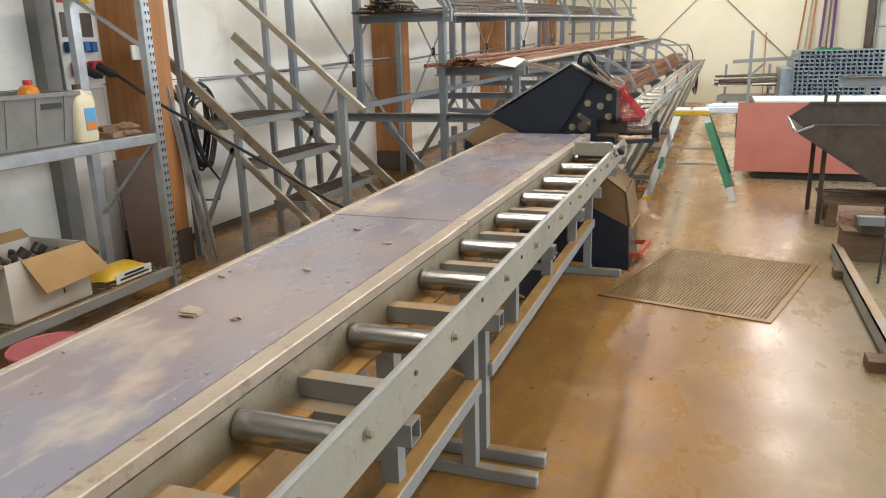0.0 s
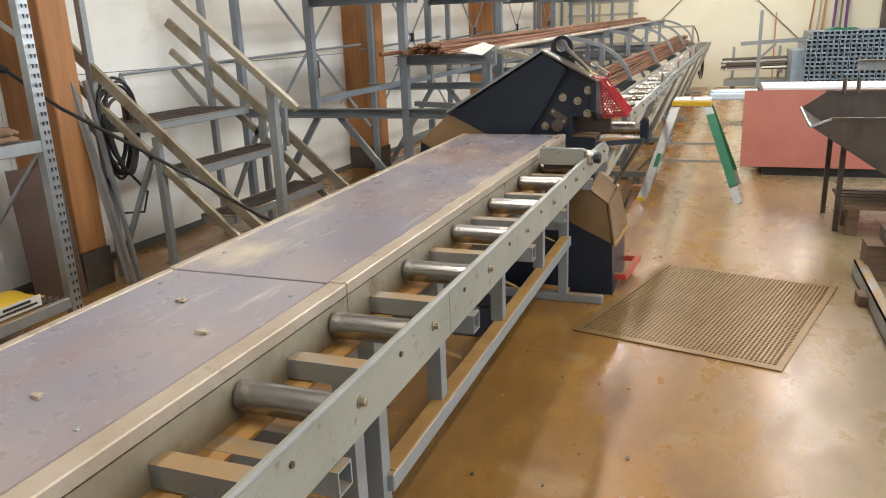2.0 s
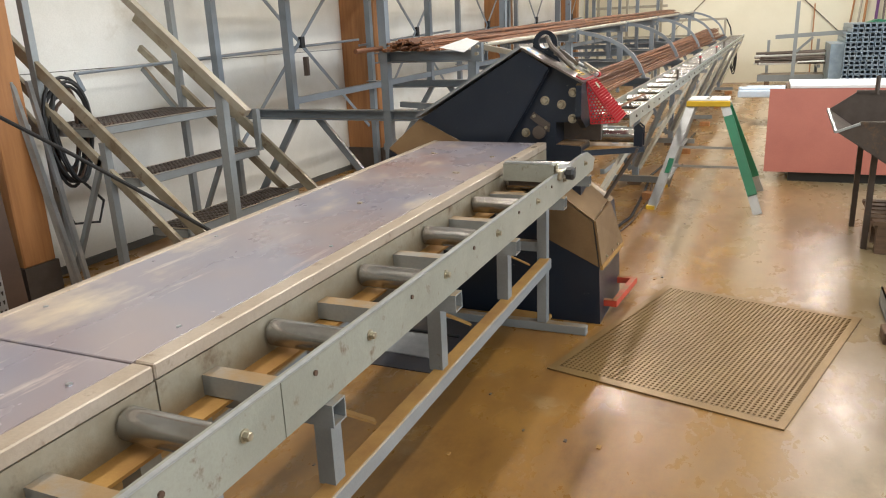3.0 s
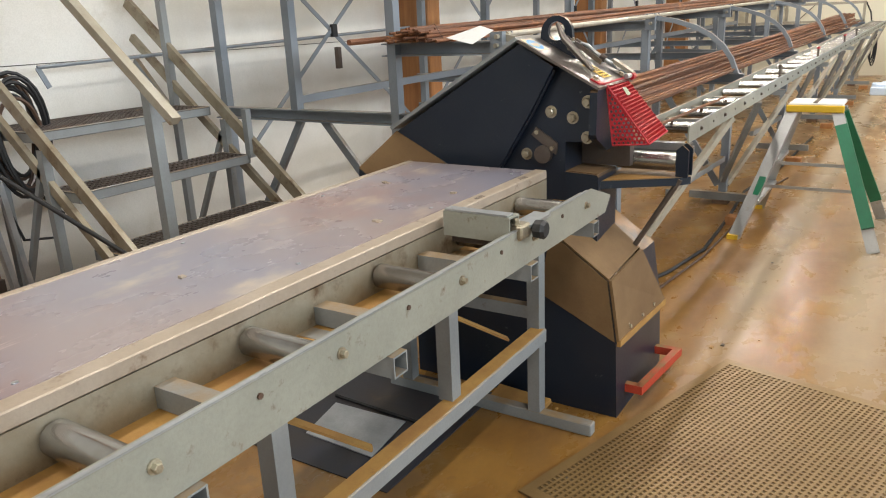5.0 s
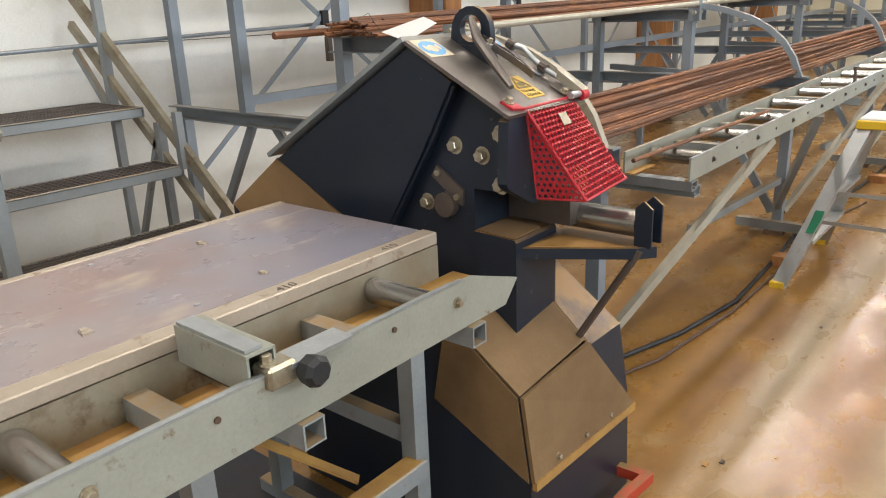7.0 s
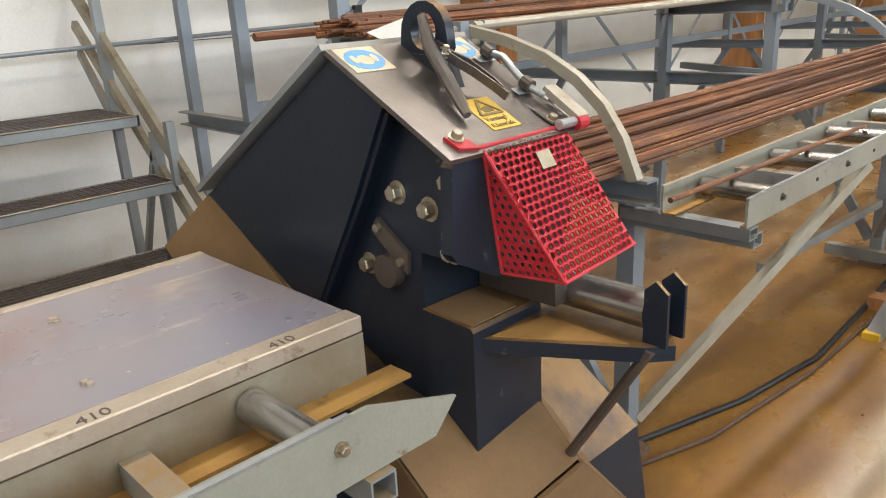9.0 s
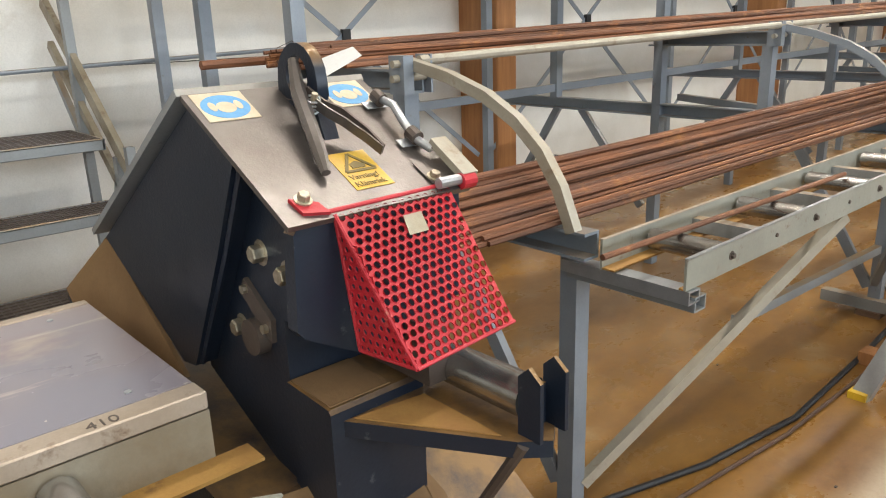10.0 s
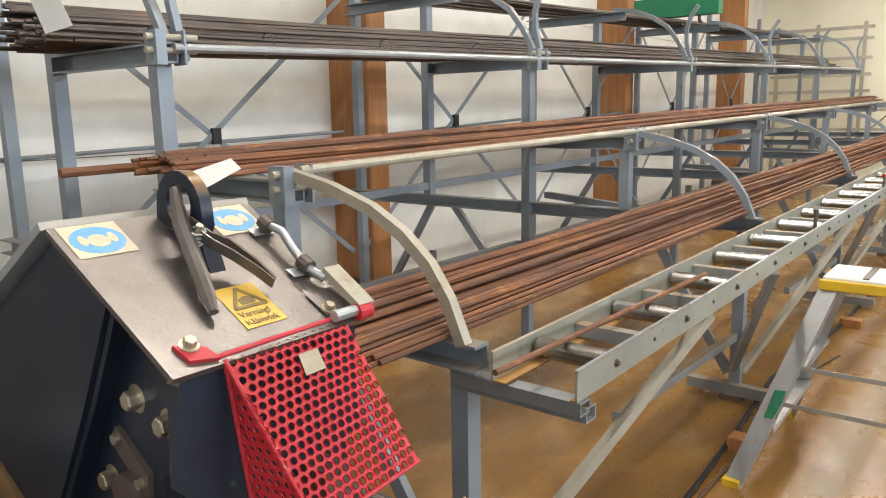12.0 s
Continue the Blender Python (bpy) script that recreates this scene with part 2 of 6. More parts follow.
def floor_material():
    m, nt, p, ns, ln = nodes_of("sealed_floor_with_ochre_dust")
    pos = ns.new("ShaderNodeNewGeometry").outputs["Position"]
    big = noise_tex(nt, pos, 0.55, 5.0, 0.6, (1.6, 0.7, 1))
    mid = noise_tex(nt, pos, 2.4, 7.0, 0.66, (1.5, 0.8, 1))
    fine = noise_tex(nt, pos, 55.0, 4.0, 0.7)
    ochre = ramp(nt, mid, rgb((0.32, 0.165, 0.040)), rgb((0.165, 0.076, 0.018)), 0.32, 0.68)
    grey = ramp(nt, mid, rgb((0.27, 0.235, 0.155)), rgb((0.185, 0.152, 0.09)), 0.3, 0.7)
    sep = ns.new("ShaderNodeSeparateXYZ")
    ln.new(pos, sep.inputs[0])
    # the dust lies thick beside the machine line and thins out across the aisle
    mr = ns.new("ShaderNodeMapRange")
    mr.inputs["From Min"].default_value, mr.inputs["From Max"].default_value = 0.15, 1.35
    ln.new(sep.outputs["X"], mr.inputs["Value"])
    far = maths(nt, "ADD", maths(nt, "MULTIPLY", mr.outputs[0], 1.0), maths(nt, "MULTIPLY", maths(nt, "SUBTRACT", big, 0.5), 0.9))
    col = mix(nt, far, ochre, grey)
    # two paler soft-edged bands along the machine line, fading in with y
    for x0, half in ((-0.13, 0.17), (0.40, 0.20)):
        wob = maths(nt, "SUBTRACT", sep.outputs["X"], maths(nt, "MULTIPLY", big, 0.25))
        off = ns.new("ShaderNodeMapRange")
        off.interpolation_type = "SMOOTHSTEP"
        off.inputs["From Min"].default_value, off.inputs["From Max"].default_value = half, 0.03
        gap = maths(nt, "ABSOLUTE", maths(nt, "SUBTRACT", wob, x0 - 0.125))
        ln.new(gap, off.inputs["Value"])
        fade = ns.new("ShaderNodeMapRange")
        fade.inputs["From Min"].default_value, fade.inputs["From Max"].default_value = 4.6, 6.6
        ln.new(sep.outputs["Y"], fade.inputs["Value"])
        col = mix(nt, maths(nt, "MULTIPLY", maths(nt, "MULTIPLY", off.outputs[0], fade.outputs[0]), 0.75), col, rgb((0.46, 0.37, 0.26)))
    spots = noise_tex(nt, pos, 4.0, 9.0, 0.72)
    col = mix(nt, ramp(nt, spots, (0, 0, 0, 1), (0.75, 0.75, 0.75, 1), 0.60, 0.72), col, rgb((0.135, 0.068, 0.025)))
    pale = noise_tex(nt, pos, 1.7, 8.0, 0.66, (1.0, 1.4, 1))
    col = mix(nt, ramp(nt, pale, (0, 0, 0, 1), (0.5, 0.5, 0.5, 1), 0.58, 0.74), col, rgb((0.44, 0.345, 0.20)))
    col = mix(nt, ramp(nt, fine, (0, 0, 0, 1), (0.25, 0.25, 0.25, 1), 0.45, 0.75), col, rgb((0.15, 0.09, 0.04)))
    ln.new(col, p.inputs["Base Color"])
    rr = ns.new("ShaderNodeMapRange")
    rr.inputs["From Min"].default_value, rr.inputs["From Max"].default_value = 0.3, 0.7
    rr.inputs["To Min"].default_value, rr.inputs["To Max"].default_value = 0.18, 0.42
    ln.new(mid, rr.inputs["Value"])
    ln.new(rr.outputs[0], p.inputs["Roughness"])
    b = ns.new("ShaderNodeBump")
    b.inputs["Strength"].default_value, b.inputs["Distance"].default_value = 0.05, 0.004
    ln.new(mid, b.inputs["Height"])
    ln.new(b.outputs[0], p.inputs["Normal"])
    return m


def table_material():
    m, nt, p, ns, ln = nodes_of("film_faced_plywood_with_plaster_dust")
    pos = ns.new("ShaderNodeNewGeometry").outputs["Position"]
    base = ramp(nt, noise_tex(nt, pos, 1.2, 3.0, 0.5), rgb((0.225, 0.215, 0.26)), rgb((0.30, 0.235, 0.22)), 0.38, 0.68)
    rusty = noise_tex(nt, pos, 1.6, 5.0, 0.55, (1.0, 0.8, 1))
    base = mix(nt, ramp(nt, rusty, (0, 0, 0, 1), (0.75, 0.75, 0.75, 1), 0.52, 0.72), base, rgb((0.27, 0.125, 0.075)))
    smear = noise_tex(nt, pos, 1.7, 6.0, 0.60, (1.6, 0.9, 1))
    base = mix(nt, ramp(nt, smear, (0, 0, 0, 1), (0.85, 0.85, 0.85, 1), 0.53, 0.66), base, rgb((0.58, 0.49, 0.36)))
    streak = noise_tex(nt, pos, 1.5, 6.0, 0.7, (9.0, 0.9, 1))
    base = mix(nt, ramp(nt, streak, (0, 0, 0, 1), (0.7, 0.7, 0.7, 1), 0.60, 0.70), base, rgb((0.54, 0.48, 0.42)))
    speck = noise_tex(nt, pos, 38.0, 3.0, 0.6)
    base = mix(nt, ramp(nt, speck, (0, 0, 0, 1), (0.8, 0.8, 0.8, 1), 0.74, 0.77), base, rgb((0.6, 0.56, 0.5)))
    ln.new(base, p.inputs["Base Color"])
    rr = ns.new("ShaderNodeMapRange")
    rr.inputs["To Min"].default_value, rr.inputs["To Max"].default_value = 0.10, 0.48
    ln.new(smear, rr.inputs["Value"])
    ln.new(rr.outputs[0], p.inputs["Roughness"])
    b = ns.new("ShaderNodeBump")
    b.inputs["Strength"].default_value, b.inputs["Distance"].default_value = 0.08, 0.003
    ln.new(smear, b.inputs["Height"])
    ln.new(b.outputs[0], p.inputs["Normal"])
    return m


M_FLOOR, M_TABLE = floor_material(), table_material()


# ---- building helpers ----
XF, WARP, RISE = None, None, None
V = Vector


def empty_at(name, x, y, z=0.0, label="", category="", group=""):
    ob = new(name)
    ob.location = (x, y, z)
    ob.empty_display_size = 0.1
    return tagged(ob, label, category, group)


def root_place(ob):
    p = V((0, 0, 0))
    while ob:
        p = p + ob.location
        ob = ob.parent
    return p


def part(name, bm, material, parent=None, label="", smooth=False):
    if XF is not None:
        bm.transform(XF)
    if WARP is not None:
        for v in bm.verts:
            v.co.x += WARP(v.co.x, v.co.y)
    if RISE is not None:
        for v in bm.verts:
            v.co.z += RISE(v.co.y, v.co.z)
    if parent:
        bm.transform(Matrix.Translation(-root_place(parent)))
    bmesh.ops.recalc_face_normals(bm, faces=bm.faces)
    me = bpy.data.meshes.new(name)
    bm.to_mesh(me)
    bm.free()
    me.materials.append(material)
    if smooth:
        me.polygons.foreach_set("use_smooth", [True] * len(me.polygons))
        me.set_sharp_from_angle(angle=radians(40))
    ob = new(name, me)
    ob.parent = parent
    if label:
        ob["label"] = label
    return ob


def thing(name, bm, material, label, category, group="", kind="", smooth=False):
    """A thing that is one mesh."""
    return tagged(part(name, bm, material, None, "", smooth), label, category, group, kind)


def B():
    return bmesh.new()


def hexa(bm, pts):
    vs = [bm.verts.new(p) for p in pts]
    for f in ((0, 3, 2, 1), (4, 5, 6, 7), (0, 1, 5, 4), (1, 2, 6, 5), (2, 3, 7, 6), (3, 0, 4, 7)):
        bm.faces.new([vs[i] for i in f])
    return bm


def box(x0, x1, y0, y1, z0, z1, bm=None, bevel=0.0):
    own = B()
    hexa(own, [(x0, y0, z0), (x1, y0, z0), (x1, y1, z0), (x0, y1, z0), (x0, y0, z1), (x1, y0, z1), (x1, y1, z1), (x0, y1, z1)])
    if bevel:
        bmesh.ops.bevel(own, geom=own.edges[:], offset=bevel, segments=1, affect="EDGES")
    return join(bm, own)


def join(bm, own):
    if bm is None:
        return own
    me = bpy.data.meshes.new("tmp")
    own.to_mesh(me)
    own.free()
    bm.from_mesh(me)
    bpy.data.meshes.remove(me)
    return bm


def beam(p, q, w, h, bm=None, up=(0, 0, 1)):
    """A bar of w across and h along up, from p to q."""
    bm = bm or B()
    p, q = V(p), V(q)
    d = (q - p).normalized()
    s = d.cross(V(up))
    if s.length < 0.01:
        s = d.cross(V((1, 0, 0)))
    s.normalize()
    u = s.cross(d)
    a, b = s * (w / 2), u * (h / 2)
    return hexa(bm, [p - a - b, p + a - b, p + a + b, p - a + b, q - a - b, q + a - b, q + a + b, q - a + b])


def hollow(p, q, w, h, t=0.004, bm=None, up=(0, 0, 1)):
    """A rectangular tube, open at both ends."""
    bm = bm or B()
    p, q = V(p), V(q)
    d = (q - p).normalized()
    s = d.cross(V(up))
    if s.length < 0.01:
        s = d.cross(V((1, 0, 0)))
    s.normalize()
    u = s.cross(d)
    rings = []
    for c in (p, q):
        for k in (0, t):
            a, b = s * (w / 2 - k), u * (h / 2 - k)
            rings.append([bm.verts.new(c + i * a + j * b) for i, j in ((-1, -1), (1, -1), (1, 1), (-1, 1))])
    o0, i0, o1, i1 = rings
    for k in range(4):
        n = (k + 1) % 4
        bm.faces.new((o0[k], o0[n], o1[n], o1[k]))
        bm.faces.new((i0[n], i0[k], i1[k], i1[n]))
        bm.faces.new((o0[n], o0[k], i0[k], i0[n]))
        bm.faces.new((o1[k], o1[n], i1[n], i1[k]))
    return bm


def tube(pts, r, n=8, bm=None):
    """A round bar along points; r may be a list."""
    bm = bm or B()
    pts = [V(p) for p in pts]
    rs = r if isinstance(r, (list, tuple)) else [r] * len(pts)
    rings, ref = [], None
    for i, p in enumerate(pts):
        d = (pts[min(i + 1, len(pts) - 1)] - pts[max(i - 1, 0)]).normalized()
        if ref is None:
            ref = d.orthogonal().normalized()
        ref = (ref - d * ref.dot(d)).normalized()
        o = d.cross(ref)
        rings.append([bm.verts.new(p + rs[i] * (math.cos(a) * ref + math.sin(a) * o)) for a in [2 * math.pi * k / n for k in range(n)]])
    for a, b in zip(rings, rings[1:]):
        for k in range(n):
            bm.faces.new((a[k], a[(k + 1) % n], b[(k + 1) % n], b[k]))
    bm.faces.new(rings[0][::-1])
    bm.faces.new(rings[-1])
    return bm


def sweep(pts, w, h, side, bm=None):
    """A flat bar of w along side and h across it, along points."""
    bm = bm or B()
    pts, side = [V(p) for p in pts], V(side).normalized()
    rings = []
    for i, p in enumerate(pts):
        d = (pts[min(i + 1, len(pts) - 1)] - pts[max(i - 1, 0)]).normalized()
        u = d.cross(side).normalized()
        rings.append([bm.verts.new(p + a * side * w / 2 + b * u * h / 2) for a, b in ((-1, -1), (1, -1), (1, 1), (-1, 1))])
    for a, b in zip(rings, rings[1:]):
        for k in range(4):
            bm.faces.new((a[k], a[(k + 1) % 4], b[(k + 1) % 4], b[k]))
    bm.faces.new(rings[0][::-1])
    bm.faces.new(rings[-1])
    return bm


def prism(poly, axis, a, b, bm=None):
    """A polygon given in the other two axes, drawn out from a to b along axis."""
    bm = bm or B()

    def at(p, v):
        return {"x": (v, p[0], p[1]), "y": (p[0], v, p[1]), "z": (p[0], p[1], v)}[axis]

    lo, hi = [bm.verts.new(at(p, a)) for p in poly], [bm.verts.new(at(p, b)) for p in poly]
    bm.faces.new(lo)
    bm.faces.new(hi[::-1])
    for i in range(len(poly)):
        j = (i + 1) % len(poly)
        bm.faces.new((lo[i], lo[j], hi[j], hi[i]))
    return bm


def slab(corners, thick, bm=None):
    """A plate over a flat outline, thick along its normal."""
    bm = bm or B()
    c = [V(p) for p in corners]
    n = (c[1] - c[0]).cross(c[2] - c[0]).normalized() * thick
    lo, hi = [bm.verts.new(p) for p in c], [bm.verts.new(p - n) for p in c]
    bm.faces.new(lo)
    bm.faces.new(hi[::-1])
    for i in range(len(c)):
        j = (i + 1) % len(c)
        bm.faces.new((lo[j], lo[i], hi[i], hi[j]))
    return bm


def hexbolt(p, d, r, h, bm=None):
    p, d = V(p), V(d).normalized()
    bm = tube([p, p + d * h * 0.2], r * 1.5, 12, bm)
    return tube([p + d * h * 0.2, p + d * h * 0.9, p + d * h], [r, r, r * 0.85], 6, bm)


def letters(name, body, size, matrix, material, parent=None, label=""):
    cu = bpy.data.curves.new(name, "FONT")
    cu.body, cu.size, cu.extrude = body, size, 0.0004
    tmp = bpy.data.objects.new(name, cu)
    scene.collection.objects.link(tmp)
    bpy.context.view_layer.update()
    me = bpy.data.meshes.new_from_object(tmp.evaluated_get(bpy.context.evaluated_depsgraph_get()))
    bpy.data.objects.remove(tmp)
    bpy.data.curves.remove(cu)
    me.transform(matrix)
    if parent:
        me.transform(Matrix.Translation(-root_place(parent)))
    me.materials.clear()
    me.materials.append(material)
    ob = new(name, me)
    ob.parent = parent
    if label:
        ob["label"] = label
    return ob


def framed(o, ux, uy):
    """A matrix with origin o, x along ux, y near uy."""
    x = V(ux).normalized()
    z = x.cross(V(uy)).normalized()
    y = z.cross(x)
    m = Matrix((x, y, z)).transposed().to_4x4()
    m.translation = V(o)
    return m

# ---- structure ----
WX, EX, Y0, Y1 = -4.08, 6.9, -6.0, 20.8
thing("floor", box(WX - 0.2, EX + 0.2, Y0 - 0.2, Y1 + 0.2, -0.2, 0.0), M_FLOOR, "sealed concrete floor covered with ochre rust dust", "floor", kind="structure")
thing("ceiling", box(WX - 0.2, EX + 0.2, Y0 - 0.2, Y1 + 0.2, ROOF, ROOF + 0.2), M_ROOF, "pale sheet roof of the workshop", "ceiling", kind="structure")


def panel_wall():
    wall = thing("wall_west", box(WX - 0.2, WX - 0.012, Y0, Y1, 0.0, ROOF), M_SEAM, "white insulated panel wall with thin dark joints", "wall", kind="structure")
    heights = (0.05, 1.37, 2.62, 3.87, ROOF)
    ys = [-6.0, -1.0, 4.02, 8.9, 13.8, 18.7, 20.8]
    for z0, z1 in zip(heights, heights[1:]):
        for a, b in zip(ys, ys[1:]):
            part("panel", box(WX - 0.012, WX, a + 0.002, b - 0.002, z0 + 0.003, z1 - 0.003), M_WALL, wall)


panel_wall()
thing("baseboard", box(WX, WX + 0.02, Y0, Y1, 0.0, 0.05), M_SEAM, "dark sill strip along the foot of the wall", "sill", kind="structure")
thing("wall_north", box(WX, EX, Y1, Y1 + 0.2, 0.0, ROOF), M_WALLY, "pale yellow painted end wall", "wall", kind="structure")


def window_wall():
    bm = B()
    box(EX, EX + 0.2, Y0, Y1, 0, 2.3, bm)
    box(EX, EX + 0.2, Y0, Y1, 3.9, ROOF, bm)
    edges = [Y0, -0.8, 2.8, 4.7, 8.3, 10.2, 13.8, Y1]
    for a, b in zip(edges[::2], edges[1::2]):
        box(EX, EX + 0.2, a, b, 2.3, 3.9, bm)
    thing("wall_east", bm, M_WALLY, "plain pale workshop wall with high windows", "wall", kind="structure")


window_wall()
south = B()
box(WX, 0.9, Y0 - 0.2, Y0, 0, ROOF, south)
box(4.7, EX, Y0 - 0.2, Y0, 0, ROOF, south)
box(0.9, 4.7, Y0 - 0.2, Y0, 3.9, ROOF, south)
thing("wall_south", south, M_WALLY, "plain pale workshop wall with a gate opening", "wall", kind="structure")

# laminated timber columns along the wall
for cy in (4.16, 8.78, 13.5, 18.3):
    col = empty_at("timber_column", WX + 0.12, cy, 0, "tall laminated pine column standing at the white wall", "column", "timber columns")
    part("post", box(WX, WX + 0.43, cy - 0.11, cy + 0.11, 0.26, ROOF - 0.02, bevel=0.008), M_TIMBER, col)
    part("shoe", box(WX, WX + 0.44, cy - 0.12, cy + 0.12, 0.0, 0.26), M_BROWNSTEEL, col, "dark steel column shoe")

# lamps under the roof, above the aisle
for lx in (-1.4, 1.7):
    for ly in (1.0, 6.5, 12.0, 17.5):
        lamp = empty_at("tube_lamp", lx, ly, ROOF, "long white tube lamp hung under the roof", "lamp", "tube lamps")
        part("housing", box(lx - 0.1, lx + 0.1, ly - 1.85, ly + 1.85, 4.56, 4.64, bevel=0.01), M_LAMP, lamp)
        for dy in (-1.4, 1.4):
            part("rod", tube([(lx, ly + dy, 4.64), (lx, ly + dy, ROOF)], 0.006, 6), M_GALV, lamp)


# ---- run-out table with its roller track ----
def run_out_table():
    t = empty_at("roller_table", -0.9, 2.0, 0, "long run-out table with a plywood top and a steel roller track", "table")
    y_cut = 2.11
    for a, b, lift in ((-2.6, y_cut - 0.004, 0.0), (y_cut, 4.845, 0.002)):
        part("tabletop", box(-1.245, -0.701, a, b, 0.945, 0.962 + lift, bevel=0.002), M_TABLE, t, "dusty purple-grey film plywood sheet")
        part("edge_strip", box(-0.694, -0.645, a, b, 0.935, 0.966 + lift, bevel=0.003), M_EDGE, t, "pale worn edge strip")
        part("edge_strip", box(-1.275, -1.247, a, b, 0.90, 0.964 + lift, bevel=0.003), M_EDGE, t, "pale worn edge strip")
        part("side_channel", box(-0.655, -0.646, a, b, 0.835, 0.933), M_TROUGH, t, "stained pale steel channel")
        part("track_flange", box(-0.646, -0.585, a + 0.02, b - (0.0 if a < 0 else -0.06), 0.835, 0.842), M_OCHRE, t, "flange under ochre dust")
        part("top_beam", box(-0.70, -0.66, a, b, 0.84, 0.93), M_GREY, t)
        part("top_beam", box(-1.24, -1.20, a, b, 0.84, 0.94), M_GREY, t)
    # rail on the operator's side, with a slanting end
    for a, b, end in ((-2.6, y_cut + 0.03, 0), (y_cut + 0.033, 4.835, 1)):
        poly = [(a, 0.845), (b - (0.05 if end else 0), 0.845), (b, 0.898), (b - (0.18 if end else 0), 0.957), (a, 0.957)] if end else [(a, 0.845), (b, 0.845), (b, 0.957), (a, 0.957)]
        part("rail", prism(poly, "x", -0.397, -0.390), M_RAIL, t, "pale green-grey rail")
    part("rail_edge", box(-0.3985, -0.3885, -2.6, 4.62, 0.957, 0.9605), M_GALV, t, "bright worn rail edge")
    part("rail_lip", box(-0.41, -0.3975, -2.6, 4.60, 0.950, 0.956), M_RAIL, t)
    rolls = [-1.15, -0.68, -0.22, 0.25, 0.71, 1.18, 1.65, 2.03, 2.47, 2.90, 3.33, 3.79, 4.20, 4.60]
    for i, y in enumerate(rolls):
        r = part("roller", tube([(-0.645, y, 0.888), (-0.640, y, 0.888), (-0.64, y, 0.888), (-0.405, y, 0.888), (-0.40, y, 0.888)], [0.022, 0.022, 0.032, 0.032, 0.022], 20), M_ROLL, t, "worn steel roller", True)
        part("bolt", hexbolt((-0.390, y, 0.913), (1, 0, 0), 0.0085, 0.014), M_BOLT, r)
        if i + 1 < len(rolls):
            m = (y + rolls[i + 1]) / 2
            part("cross_bar", hollow((-0.645, m, 0.868), (-0.397, m, 0.868), 0.045, 0.045), M_GREY, t)
            part("rivet", tube([(-0.390, m, 0.925), (-0.386, m, 0.925)], 0.006, 8), M_BROWN, t)
    for y in (-1.5, -0.5, 0.3, 0.9, 1.55, 2.3, 2.95, 3.5, 4.17, 4.66):
        part("carrier", hollow((-0.66, y, 0.818), (-0.375, y, 0.818), 0.05, 0.05), M_GREY, t)
    # trestle legs
    for y in (-1.9, 0.6, 1.33, 2.02, 2.16, 2.62, 3.34, 4.07, 4.69):
        full = y in (-1.9, 2.02, 2.16, 4.69)
        z0 = 0.05 if full else 0.40
        for x in (-0.62, -1.22):
            part("leg", hollow((x, y, z0), (x, y, 0.84), 0.05, 0.05), M_GREY, t)
        if full:
            part("foot_bar", box(-1.32, -0.37 if y < 3 else -0.385, y - 0.022, y + 0.022, 0.0, 0.05, bevel=0.004), M_GREY, t)
            part("cross_tie", hollow((-1.22, y, 0.46), (-0.62, y, 0.46), 0.04, 0.05), M_GREY, t)
    for a, b in ((-1.9, 2.02), (2.16, 4.69)):
        for x in (-0.605, -1.22):
            part("lower_rail", box(x - 0.03, x + 0.03, a, b, 0.345, 0.40, bevel=0.004), M_GREY, t, "grey rail with ochre dust on top")
            part("dust_strip", box(x - 0.024, x + 0.024, a + 0.02, b - 0.02, 0.4005, 0.403), M_OCHRE, t)
    for y in (1.5, 2.4, 3.2, 4.0):
        part("diagonal", beam((-1.2, y, 0.84), (-0.64, y + 0.5, 0.42), 0.03, 0.008), M_OCHRE, t)
    for y in (4.657, 4.338):
        letters("chalk_number", "410", 0.034, framed((-0.652, y, 0.9685), (0, 1, 0), (-1, 0, 0)), M_BROWNSTEEL, t, "hand-written number")
    # screw heads in the top
    for y in (0.75, 1.35, 2.0, 2.28, 2.9, 3.6, 4.2, 4.75):
        for x in (-1.2, -0.745):
            part("screw", tube([(x, y, 0.962), (x, y, 0.966)], 0.0065, 8), M_GALV, t)
    return t


def splay(x, y):
    """The table and its rail stand a little out of line."""
    if x > -0.646:
        return (x + 0.645) / 0.25 * (0.012 - 0.003 * y)
    if x < -0.70:
        return (-0.70 - x) / 0.56 * (0.135 - 0.028 * y)
    return 0.0


WARP = splay
run_out_table()
WARP = None


